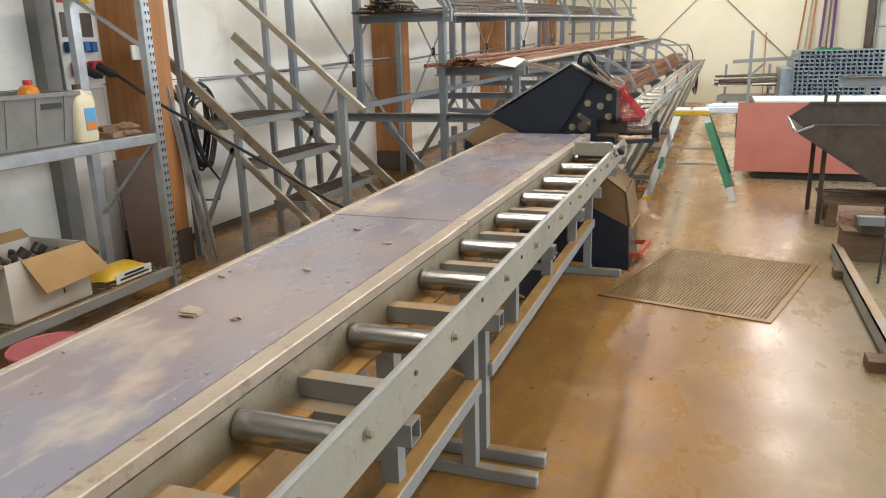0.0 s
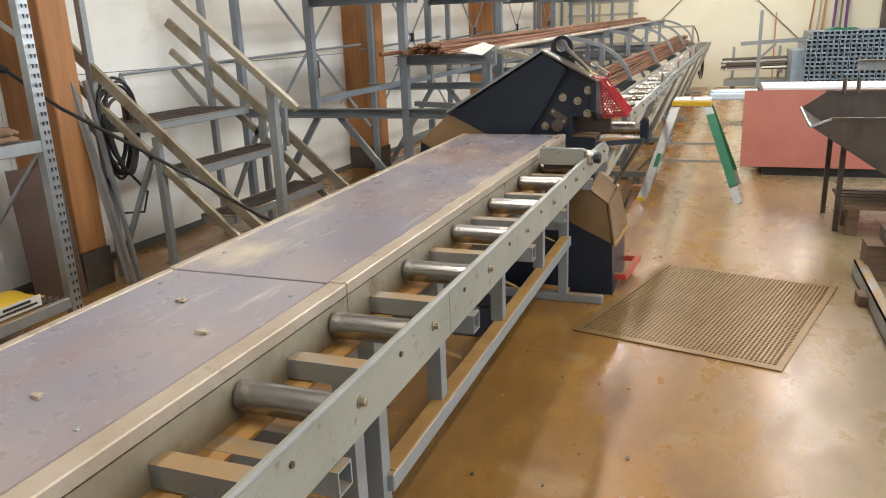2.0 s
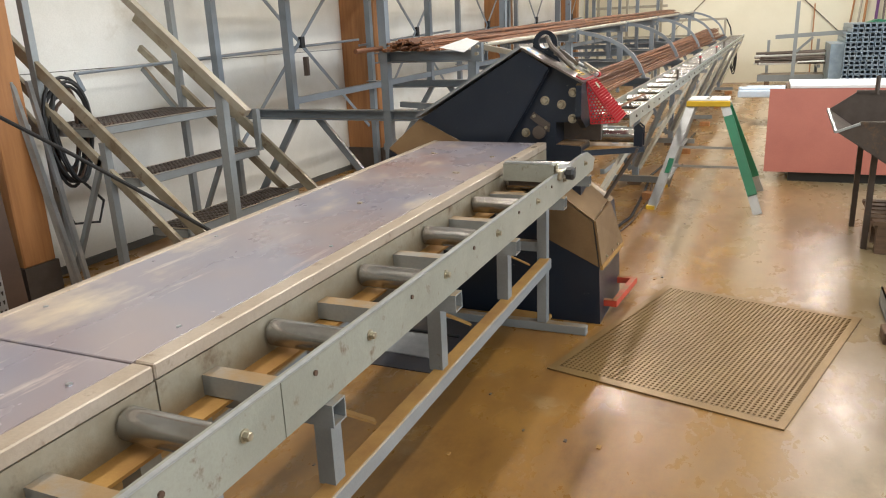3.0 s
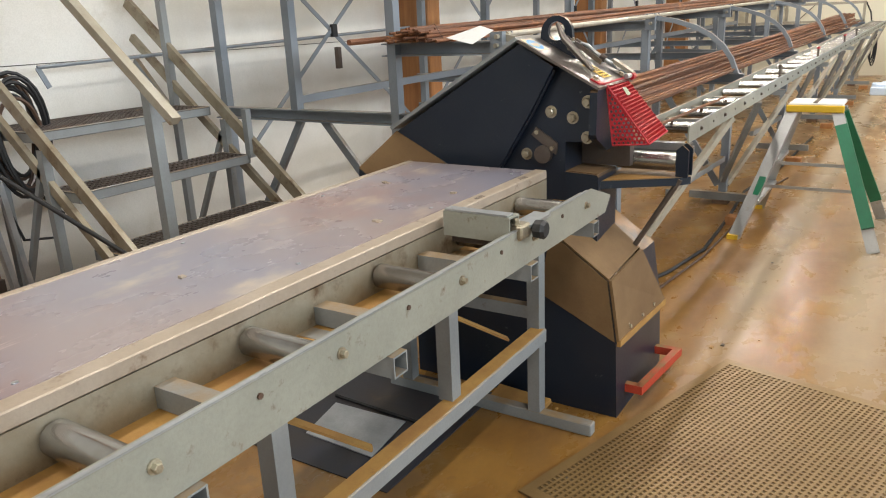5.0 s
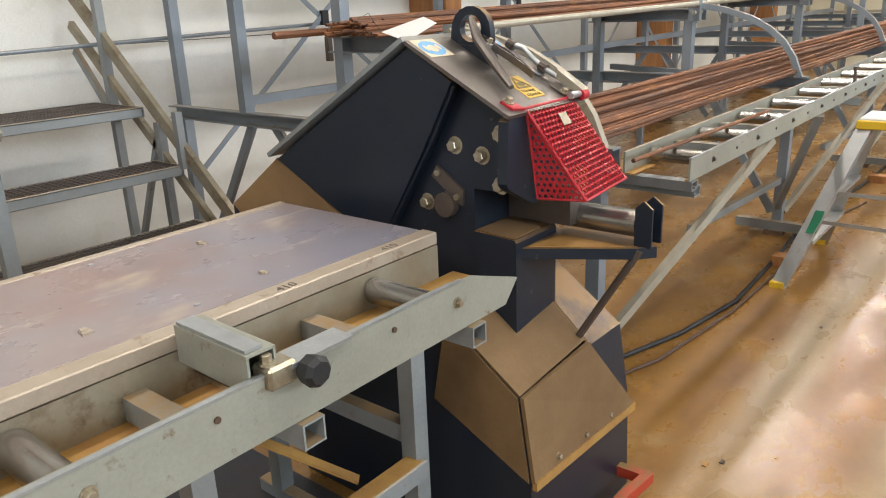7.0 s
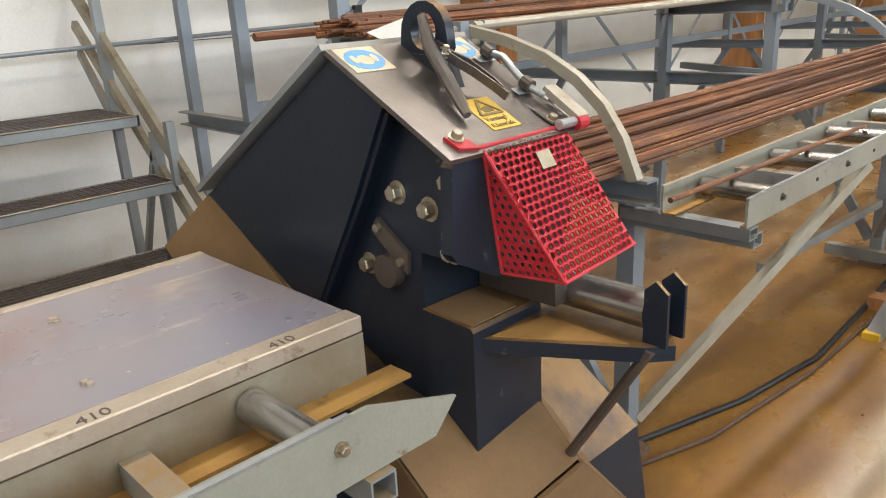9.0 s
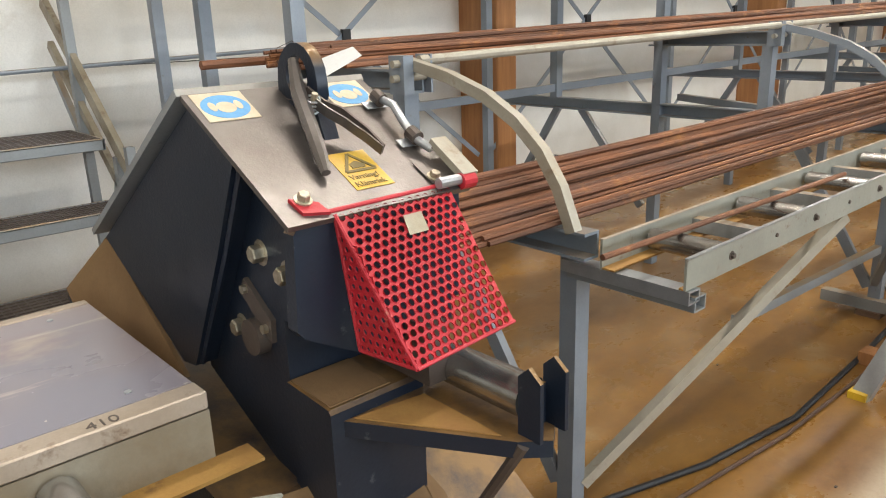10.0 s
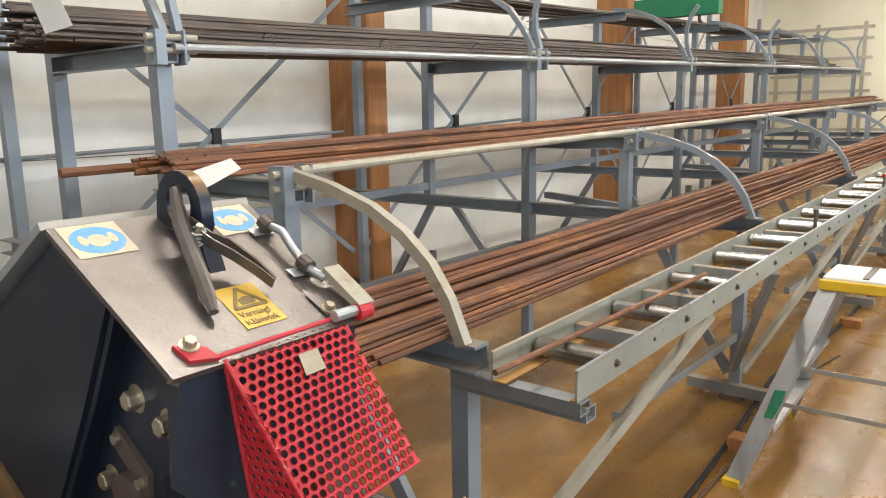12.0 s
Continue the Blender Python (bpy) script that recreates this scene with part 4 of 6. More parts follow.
def rack():
    r = empty_at("bar_rack", -2.2, 12.0, 0, "long blue-grey steel rack holding reinforcing bars", "rack")
    for k, y in enumerate(FRAMES):
        part("lower_arm", channel((-3.72, y, 0.962), (-0.69, y, 0.962), 0.06, 0.076), M_RACK, r)
        part("middle_arm", channel((-2.2, y, 1.366), (-1.40, y, 1.366), 0.06, 0.075), M_RACK, r)
        part("upper_arm", channel((-2.95, y, 1.83), (-2.05, y, 1.83), 0.06, 0.075), M_RACK, r)
        part("top_arm", channel((-3.72, y, 2.27), (-2.68, y, 2.27), 0.06, 0.075), M_RACK, r)
        for x, z0, z1 in ((-0.80, 0.03, 0.923), (-1.46, 1.0, 1.328), (-2.13, 0.0, 1.80), (-2.95, 1.0, 2.24), (-3.70, 0.0, 2.62), (-2.95, 0.0, 0.6)):
            if x == -2.95 and z0 == 0.0 and k == 0:
                continue
            yy = y + (0.07 if x in (-3.70, -0.80) else 0.0)
            part("post", hollow((x, yy, z0), (x, yy, z1), 0.06, 0.06, 0.005), M_RACK, r)
        part("foot", box(-0.86, -0.74, y - 0.02, y + 0.14, 0.0, 0.03), M_WOODOLD, r, "wooden packing block")
        part("brace", beam((-2.95, y + 0.03, 0.93), (-3.50, y + 0.03, 0.12), 0.03, 0.05), M_RACK, r)
        part("brace", beam((-2.24, y + 0.03, 0.35), (-2.75, y + 0.03, 0.93), 0.03, 0.05), M_RACK, r)
        part("brace", beam((-0.84, y + 0.06, 0.14), (-1.35, y + 0.04, 0.93), 0.03, 0.05), M_RACK, r)
        # end plates of the two lower tiers
        for x, z in ((-1.40, 1.375), (-2.045, 1.83)):
            e = part("end_plate", box(x - 0.045, x + 0.03, y - 0.075, y - 0.035, z - 0.045, z + 0.075), M_RACK, r)
            part("end_plate", box(x - 0.045, x + 0.03, y + 0.035, y + 0.043, z - 0.045, z + 0.075), M_RACK, r)
            for dx, dz in ((0.005, 0.05), (0.0, 0.005)):
                part("pin", tube([(x + dx, y - 0.10, z + dz), (x + dx, y + 0.10, z + dz)], 0.012, 10), M_CREAM, e)
        hoop = [(-1.41, 1.425), (-1.22, 1.388), (-1.06, 1.338), (-0.94, 1.275), (-0.85, 1.20), (-0.785, 1.11), (-0.75, 1.03), (-0.735, 0.995)]
        part("hoop", sweep([(x, y - 0.02, z) for x, z in hoop], 0.032, 0.034, (0, 1, 0)), M_CREAM if k == 0 else M_RACK, r, "bent flat retaining arm")
        part("hoop", sweep([(x, y, z) for x, z in [(-2.79, 2.33), (-2.59, 2.30), (-2.42, 2.24), (-2.27, 2.15), (-2.17, 2.03), (-2.11, 1.93), (-2.08, 1.86)]], 0.032, 0.032, (0, 1, 0)), M_RACK, r, "bent flat retaining arm")
        part("stop_hook", sweep([(x, y + 0.05, z) for x, z in [(-2.045, 1.80), (-2.075, 1.90), (-2.11, 2.02), (-2.115, 2.12), (-2.08, 2.22), (-2.02, 2.30)]], 0.03, 0.03, (0, 1, 0)), M_RACK, r, "upright bent stop")
    for a, b in zip(FRAMES, FRAMES[1:]):
        part("tie_tube", tube([(-1.385, a, 1.432), (-1.385, b, 1.432)], 0.016, 10), M_CREAM, r, "cream painted tube")
        part("tie_tube", tube([(-2.03, a, 1.845), (-2.03, b, 1.845)], 0.016, 10), M_GALV, r)
        part("cross_brace", beam((-3.72, a + 0.1, 0.52), (-3.72, b, 2.40), 0.006, 0.035), M_RACK, r)
        part("cross_brace", beam((-3.735, a + 0.1, 2.40), (-3.735, b, 0.52), 0.006, 0.035), M_RACK, r)
        part("turnbuckle", box(-3.73, -3.70, (a + b) / 2 + 0.02, (a + b) / 2 + 0.08, 1.40, 1.50), M_RUBBER, r)
        part("wall_rail", tube([(-3.80, a - 1.2 if a == FRAMES[0] else a, 1.36), (-3.80, b, 1.42)], 0.012, 8), M_RACK, r)
        part("low_tie", beam((-2.2, a + 0.06, 0.72), (-2.2, b, 0.72), 0.04, 0.05), M_RACK, r)
        part("low_tie", beam((-2.95, a, 1.06), (-2.95, b, 1.06), 0.04, 0.05), M_RACK, r)
        part("small_brace", beam((-2.2, a + 0.35, 1.0), (-1.5, a + 0.05, 1.0), 0.04, 0.04), M_RACK, r)
    part("bracket", beam((-3.80, 4.75, 1.36), (-3.80, 4.80, 1.24), 0.008, 0.03), M_RACK, r)
    part("drop_box", box(-3.70, -3.66, 7.22, 7.26, 1.15, 1.32), M_BROWNSTEEL, r)


rack()


def bundle(label, n, x0, x1, z0, y0, y1, rad, mat, layers, spread, seed):
    rng = random.Random(seed)
    e = empty_at("bar_bundle", (x0 + x1) / 2, y0, z0, label, "steel bars", "bar bundles")
    per = n // layers + 1
    mid, half = (x0 + x1) / 2, (x1 - x0) / 2
    for i in range(n):
        lay = i // per
        f = ((i % per) + 0.5 + rng.uniform(-0.35, 0.35)) / per * 2 - 1
        f *= 1 - 0.16 * lay
        xa = mid + f * half
        ys = y0 + rng.uniform(-0.03, 0.16) ** 1
        ye = y1 + rng.uniform(-0.5, 0.2)
        ph, amp = rng.uniform(0, 6.3), rng.uniform(0.2, 1.0) * spread
        pts = []
        steps = 13
        for k in range(steps):
            t = k / (steps - 1)
            y = ys + (ye - ys) * t
            x = xa + amp * math.sin(ph + 3.2 * t) - amp * math.sin(ph) + 0.5 * spread * t * rng.uniform(-1, 1)
            z = z0 + rad * (1 + 1.75 * lay) + 0.012 * (1 - abs(f)) * lay * 0.6 + abs(rng.gauss(0, 0.004)) + (0.010 * math.sin(5 * t + ph) if lay else 0.0)
            pts.append((x, y, z))
        part("bar", tube(pts, rad * rng.uniform(0.85, 1.1), 6), mat, e, "", True)
    return e


bundle("bundle of rusty reinforcing bars on the lowest rack arms", 110, -1.09, -0.77, 1.002, 5.52, 18.0, 0.0078, M_REBAR, 7, 0.07, 3)
bundle("flat bundle of rusty bars on the middle rack arms", 74, -2.12, -1.66, 1.404, 5.76, 18.4, 0.0080, M_REBAR, 4, 0.05, 5)
bundle("stack of dark brown bars on the upper rack arms", 96, -2.90, -2.24, 1.868, 5.62, 18.2, 0.0085, M_REBARG, 7, 0.02, 8)
bundle("stack of grey-brown bars on the top rack arms", 30, -3.5, -2.85, 2.308, 5.8, 18.3, 0.0085, M_REBARG, 3, 0.03, 9)
thing("loose_bar", tube([(-2.14, 5.56, 1.425), (-2.13, 8.0, 1.422), (-2.12, 11.5, 1.422)], 0.016, 8), M_REBAR, "thick rusty bar sticking out beyond the bundle", "steel bar")
thing("loose_bar", tube([(-0.565, 5.83, 0.985), (-0.515, 7.12, 0.985)], 0.0085, 8), M_REBAR, "short rusty bar lying on the rollers", "steel bar")
for x, y, z in ((-1.62, 5.60, 1.405), (-2.26, 5.60, 1.93)):
    tg = empty_at("paper_tag", x, y, z, "white paper tag tied to the bars", "tag", "paper tags")
    part("sheet", slab([(-1.565, 5.64, 1.432), (-1.41, 5.72, 1.484), (-1.31, 5.68, 1.461), (-1.375, 5.58, 1.400)] if z < 1.6 else
         [(-2.33, 5.60, 2.03), (-2.13, 5.60, 2.03), (-1.985, 5.58, 1.89), (-2.177, 5.58, 1.879)], 0.001), M_PAPER, tg)
    part("wire", tube([(x - 0.03, y, z + 0.08), (x - 0.02, y + 0.05, z + 0.10), (x, y + 0.1, z + 0.02)], 0.0015, 5), M_BROWNSTEEL, tg)
for y in (6.0, 6.55, 7.3, 8.1, 9.3):
    thing("binding_wire", tube([(-2.27 + 0.05 * math.cos(a), y + 0.03 * a / 6, 1.885 + 0.055 * math.sin(a)) for a in [k * 0.5 for k in range(13)]], 0.003, 5), M_BROWNSTEEL, "twisted rusty binding wire round the bars", "wire", "binding wires")


# ---- infeed roller conveyor ----
def infeed():
    c = empty_at("roller_conveyor", -0.55, 12.0, 0, "long steel roller conveyor leading to the shear", "conveyor")
    y0, y1 = 5.95, 19.8
    part("inner_rail", box(-0.662, -0.655, y0, y1, 0.905, 0.985), M_RAIL, c, "pale green-grey rail")
    part("outer_rail", prism([(y0, 0.905), (y1, 0.905), (y1, 0.985), (y0, 0.985)], "x", -0.414, -0.407), M_RAIL, c, "pale green-grey rail")
    part("rail_edge", box(-0.415, -0.405, y0, y1, 0.985, 0.988), M_GALV, c, "bright worn rail edge")
    part("rail_edge", box(-0.663, -0.653, y0, y1, 0.985, 0.988), M_EDGE, c)
    part("lip", box(-0.426, -0.4145, y0, y1, 0.905, 0.910), M_OCHRE, c)
    part("lip", box(-0.6545, -0.615, y0, y1, 0.905, 0.910), M_OCHRE, c)
    part("end_beam", hollow((-0.80, y0 + 0.03, 0.885), (-0.40, y0 + 0.03, 0.885), 0.05, 0.035), M_GALV, c)
    n = int((y1 - y0) / 0.49)
    for i in range(n):
        y = 6.16 + 0.49 * i
        part("roller", tube([(-0.65, y, 0.946), (-0.64, y, 0.946), (-0.64, y, 0.946), (-0.42, y, 0.946), (-0.415, y, 0.946)], [0.018, 0.018, 0.030, 0.030, 0.018], 16), M_ROLL, c, "worn steel roller", True)
        part("cross_bar", box(-0.654, -0.416, y + 0.225, y + 0.265, 0.915, 0.955), M_GREY, c)
        part("bolt", hexbolt((-0.407, y, 0.946), (1, 0, 0), 0.008, 0.010), M_BROWNSTEEL, c)
        part("rivet", tube([(-0.407, y + 0.245, 0.946), (-0.403, y + 0.245, 0.946)], 0.006, 8), M_BROWNSTEEL, c)
    for k, y in enumerate(FRAMES):
        part("carrier", hollow((-0.80, y + 0.06, 0.86), (-0.40, y + 0.06, 0.86), 0.05, 0.04), M_GREY, c)
        part("diagonal", beam((-0.78, y + 0.10, 0.14), (-0.43, y + 0.98, 0.89), 0.035, 0.035), M_CREAM, c, "worn diagonal strut")
        if k:
            part("diagonal", beam((-0.78, y - 0.05, 0.2), (-0.43, y - 0.72, 0.89), 0.035, 0.035), M_GREY, c, "worn diagonal strut")
            part("foot_tie", beam((-0.80, y - 1.45, 0.40), (-0.80, y, 0.36), 0.035, 0.04), M_GREY, c)
            part("foot_beam", beam((-1.05, y + 0.03, 0.06), (-0.50, y + 0.03, 0.06), 0.06, 0.06), M_GREY, c)
            part("packing", box(-0.62, -0.48, y - 0.62, y - 0.52, 0.0, 0.06), M_TIMBER, c, "wooden packing block")
    for y, m in ((8.42, M_BROWNSTEEL), (10.4, M_RED), (12.6, M_RED), (14.0, M_BROWNSTEEL)):
        p = part("stop_pin", tube([(-0.43, y, 0.93), (-0.43, y, 1.05)], 0.010, 8), M_BROWNSTEEL, c)
        part("pin_head", tube([(-0.43, y, 1.05), (-0.43, y, 1.065)], 0.014, 8), m, p)


infeed()
XF, RISE = None, None


# ---- steel stair at the wall ----
def stair():
    s = empty_at("steel_stair", -3.0, 4.95, 0, "grey steel access stair with grating treads and a handrail", "stair")
    ya, yb = 4.42, 5.58
    treads = [(0.187, -2.383), (0.478, -2.695), (0.769, -3.007), (1.060, -3.319)]
    for k, (z, x) in enumerate(treads):
        d = 0.27 if k < 3 else 0.52
        tr = part("tread", box(x - d, x, ya, yb, z - 0.008, z - 0.004), M_BROWNSTEEL, s, "dark grating tread")
        part("nosing", box(x - 0.012, x, ya, yb, z - 0.055, z + 0.001, bevel=0.004), M_GREY, tr)
        part("nosing", box(x - d, x - d + 0.012, ya, yb, z - 0.055, z), M_GREY, tr)
        for y in (ya, yb - 0.012):
            part("end_plate", box(x - d, x, y, y + 0.012, z - 0.055, z), M_GREY, tr)
        g = B()
        for i in range(int((yb - ya) / 0.035)):
            box(x - d + 0.012, x - 0.012, ya + 0.012 + 0.035 * i, ya + 0.016 + 0.035 * i, z - 0.012, z, g)
        for i in range(int(d / 0.04)):
            box(x - 0.03 - 0.04 * i, x - 0.026 - 0.04 * i, ya + 0.012, yb - 0.012, z - 0.010, z + 0.001, g)
        part("grating", g, M_BROWNSTEEL, tr)
    slope = 0.866
    for y in (ya - 0.02, yb + 0.02):
        part("stringer", beam((-2.08, y, 0.045), (-4.02, y, 0.045 + 1.94 * slope), 0.03, 0.07), M_TROUGH, s)
        part("stringer", beam((-2.31, y, 0.02), (-4.02, y, 0.02 + 1.71 * slope), 0.03, 0.05), M_TROUGH, s)
        for x in (-3.22, -3.68):
            part("post", hollow((x, y, 0.0), (x, y, 2.6 if x < -3.5 else 0.98), 0.045, 0.045), M_GREY, s)
        part("brace", beam((-3.66, y, 0.95), (-4.02, y, 1.35), 0.03, 0.04), M_GREY, s)
        part("brace", beam((-3.66, y, 0.12), (-3.25, y, 0.9), 0.03, 0.03), M_GREY, s)
    part("handrail", beam((-2.155, ya - 0.02, 1.160), (-3.70, ya - 0.02, 1.160 + 1.545 * 0.853), 0.045, 0.04), M_CREAM, s)
    part("rail_post", hollow((-2.33, ya, 0.0), (-2.33, ya, 1.29), 0.05, 0.05), M_GREY, s)
    part("rail_post", hollow((-3.0, yb, 0.75), (-3.0, yb, 1.05), 0.04, 0.04), M_GREY, s)


stair()


# ---- storage shelf ----
def storage_shelf():
    s = empty_at("storage_shelf", -3.5, 2.4, 0, "galvanised shelf unit with perforated uprights", "shelf")
    for y in (3.56, 1.0):
        for x in (-3.235, -3.80):
            u = part("upright", hollow((x, y, 0.0), (x, y, 2.35), 0.07, 0.05, 0.003), M_GALV, s, "perforated upright")
            g = B()
            for i in range(45):
                z = 0.06 + 0.05 * i
                for dx in (-0.016, 0.016):
                    prism([(x + dx - 0.008, z + 0.022), (x + dx + 0.008, z + 0.022), (x + dx + 0.004, z), (x + dx - 0.004, z)], "y", y - 0.0262, y - 0.025, g)
                    if x > -3.5:
                        prism([(y + dx * 0.8 - 0.007, z + 0.022), (y + dx * 0.8 + 0.007, z + 0.022), (y + dx * 0.8 + 0.003, z), (y + dx * 0.8 - 0.003, z)], "x", x + 0.035, x + 0.0365, g)
            tagged(part("slot_pattern", g, M_BLACK, u), kind="stuff")
        part("side_brace", beam((-3.80, y, 0.5), (-3.24, y, 1.05), 0.02, 0.02), M_GALV, s)
        part("side_brace", beam((-3.80, y, 1.95), (-3.24, y, 1.60), 0.02, 0.02), M_GALV, s)
    for z, mat in ((1.085, M_GALV), (0.19, M_GREY), (2.1, M_GALV)):
        for x in (-3.235, -3.80):
            part("shelf_beam", box(x - 0.02, x + 0.02, 1.03, 3.535, z - 0.065, z, bevel=0.004), mat, s)
        if z > 1:
            part("shelf_board", box(-3.78, -3.255, 1.03, 3.535, z - 0.03, z - 0.004), M_CRATE, s)
        else:
            g = B()
            for i in range(int(2.5 / 0.05)):
                box(-3.78, -3.255, 1.04 + 0.05 * i, 1.044 + 0.05 * i, z - 0.012, z - 0.006, g)
            for i in range(11):
                box(-3.775 + 0.05 * i, -3.771 + 0.05 * i, 1.03, 3.535, z - 0.017, z - 0.012, g)
            part("wire_deck", g, M_GALV, s)
    part("back_brace", tube([(-3.82, 1.1, 0.9), (-3.82, 3.5, 0.25)], 0.008, 6), M_BROWNSTEEL, s)


storage_shelf()


def crate():
    c = empty_at("storage_crate", -3.45, 2.62, 1.085, "grey plastic crate standing on the shelf", "crate")
    x0, x1, y0, y1, z0, z1 = -3.74, -3.30, 2.45, 3.03, 1.087, 1.37
    part("bottom", box(x0 + 0.04, x1 - 0.04, y0 + 0.04, y1 - 0.04, z0, z0 + 0.01), M_CRATE, c)
    t = 0.045
    for a, b in (((x0, y0), (x1, y0)), ((x1, y0), (x1, y1)), ((x1, y1), (x0, y1)), ((x0, y1), (x0, y0))):
        mx, my = (x0 + x1) / 2, (y0 + y1) / 2

        def inn(p):
            return (p[0] + (t if p[0] < mx else -t), p[1] + (t if p[1] < my else -t), z0)
        part("side", slab([(a[0], a[1], z1), (b[0], b[1], z1), inn(b), inn(a)], 0.006), M_CRATE, c)
    for a, b in (((x0, y0), (x1, y0)), ((x1, y0), (x1, y1)), ((x1, y1), (x0, y1)), ((x0, y1), (x0, y0))):
        part("rim", beam((a[0], a[1], z1), (b[0], b[1], z1), 0.03, 0.022), M_CRATE, c)
    for y in (2.55, 2.74, 2.93):
        part("rib", beam((x1 + 0.004, y, z1 - 0.01), (x1 - 0.035, y, z0 + 0.02), 0.03, 0.012), M_CRATE, c)
    part("grip", box(x1 - 0.012, x1 + 0.002, 2.76, 2.90, z1 - 0.075, z1 - 0.045), M_BLACK, c)


def jug():
    c = empty_at("plastic_jug", -3.34, 3.06, 1.085, "cream plastic jug with a dark cap and a label", "jug")
    rings = [(0.0, 0.075, 0.058), (0.02, 0.082, 0.064), (0.22, 0.082, 0.064), (0.265, 0.068, 0.054), (0.285, 0.03, 0.03), (0.30, 0.022, 0.022)]
    bm = B()
    prev = None
    for z, a, b in rings:
        ring = [bm.verts.new((-3.34 + b * math.copysign(abs(math.cos(t)) ** 0.6, math.cos(t)), 3.06 + a * math.copysign(abs(math.sin(t)) ** 0.6, math.sin(t)), 1.086 + z)) for t in [2 * math.pi * k / 20 for k in range(20)]]
        if prev:
            for k in range(20):
                bm.faces.new((prev[k], prev[(k + 1) % 20], ring[(k + 1) % 20], ring[k]))
        else:
            bm.faces.new(ring[::-1])
        prev = ring
    bm.faces.new(prev)
    part("body", bm, M_JUG, c, "", True)
    part("cap", tube([(-3.34, 3.06, 1.386), (-3.34, 3.06, 1.415)], 0.024, 14), M_BROWN, c)
    part("handle", tube([(-3.34, 3.09, 1.365), (-3.34, 3.15, 1.36), (-3.335, 3.16, 1.31), (-3.335, 3.142, 1.26)], 0.014, 8), M_JUG, c, "", True)
    part("label", box(-3.276, -3.2735, 3.03, 3.11, 1.15, 1.28), M_STICK, c, "blue and red label")
    part("label", box(-3.2733, -3.2725, 3.035, 3.105, 1.155, 1.20), M_ORANGE, c)


crate()
jug()
ob = empty_at("plastic_bottle", -3.62, 2.98, 1.085, "small orange and yellow plastic bottle", "bottle")
part("body", tube([(-3.62, 2.98, 1.087), (-3.62, 2.98, 1.35), (-3.62, 2.98, 1.40), (-3.62, 2.98, 1.42)], [0.07, 0.07, 0.05, 0.025], 14), M_ORANGE, ob, "", True)
part("cap", tube([(-3.62, 2.98, 1.42), (-3.62, 2.98, 1.445)], 0.026, 10), M_RED, ob)


def glove(x, y, z, turn):
    bm = B()
    for k in range(4):
        a = -0.05 + 0.03 * k
        tube([(0.0, a, 0.02), (0.07, a * 1.15, 0.028 + 0.008 * (k % 2)), (0.125 - 0.012 * abs(k - 1.5), a * 1.25, 0.016)], [0.016, 0.014, 0.009], 8, bm)
    tube([(-0.02, -0.06, 0.02), (0.03, -0.10, 0.022), (0.06, -0.115, 0.018)], [0.016, 0.014, 0.009], 8, bm)
    hexa(bm, [(-0.12, -0.055, 0.0), (0.02, -0.065, 0.0), (0.02, 0.055, 0.0), (-0.12, 0.05, 0.0), (-0.12, -0.05, 0.03), (0.02, -0.06, 0.042), (0.02, 0.05, 0.036), (-0.12, 0.045, 0.032)])
    bm.transform(pose(x, y, z, 0, 0, turn))
    thing("work_glove", bm, M_GLOVE, "dirty brown leather work glove lying on the shelf", "glove", "work gloves", smooth=True)


glove(-3.33, 3.33, 1.086, 95)
glove(-3.36, 3.36, 1.118, 70)


def carton():
    c = empty_at("cardboard_box", -3.45, 2.68, 0.19, "open white cardboard box with brown flaps", "box")
    x0, x1, y0, y1, z0, z1 = -3.72, -3.29, 2.36, 2.90, 0.186, 0.52
    part("bottom", box(x0, x1, y0, y1, z0, z0 + 0.006), M_CARD, c)
    for a, b, cc, d in ((x0, x0 + 0.006, y0, y1), (x1 - 0.006, x1, y0, y1), (x0 + 0.006, x1 - 0.006, y0, y0 + 0.006), (x0 + 0.006, x1 - 0.006, y1 - 0.006, y1)):
        part("side", box(a, b, cc, d, z0 + 0.006, z1), M_CARDW, c)
    part("flap", slab([(x1, y0 + 0.10, z1), (x1, y1 - 0.01, z1), (x1 + 0.10, y1 + 0.06, z1 - 0.17), (x1 + 0.10, y0 + 0.14, z1 - 0.19)], 0.005), M_CARD, c, "bent brown flap")
    part("flap", slab([(x0, y1, z1), (x1, y1, z1), (x1 - 0.03, y1 + 0.13, z1 - 0.10), (x0 + 0.02, y1 + 0.13, z1 - 0.10)], 0.005), M_CARD, c, "bent brown flap")
    part("flap", slab([(x1, y0, z1), (x0, y0, z1), (x0, y0 - 0.15, z1 - 0.05), (x1, y0 - 0.15, z1 - 0.05)], 0.005), M_CARD, c, "bent brown flap")
    part("flap", slab([(x0, y0, z1), (x0, y1, z1), (x0 - 0.06, y1, z1 + 0.05), (x0 - 0.06, y0, z1 + 0.05)], 0.005), M_CARD, c, "bent brown flap")
    part("print_mark", box(x1, x1 + 0.001, 2.70, 2.712, 0.26, 0.29), M_BLACK, c)
    rng = random.Random(4)
    for k in range(9):
        x, y = rng.uniform(x0 + 0.08, x1 - 0.08), rng.uniform(y0 + 0.08, y1 - 0.08)
        part("scrap", tube([(x, y, 0.46), (x + rng.uniform(-0.04, 0.04), y + rng.uniform(-0.05, 0.05), 0.50)], rng.uniform(0.015, 0.04), 9), M_BROWNSTEEL, c, "dark metal fitting")


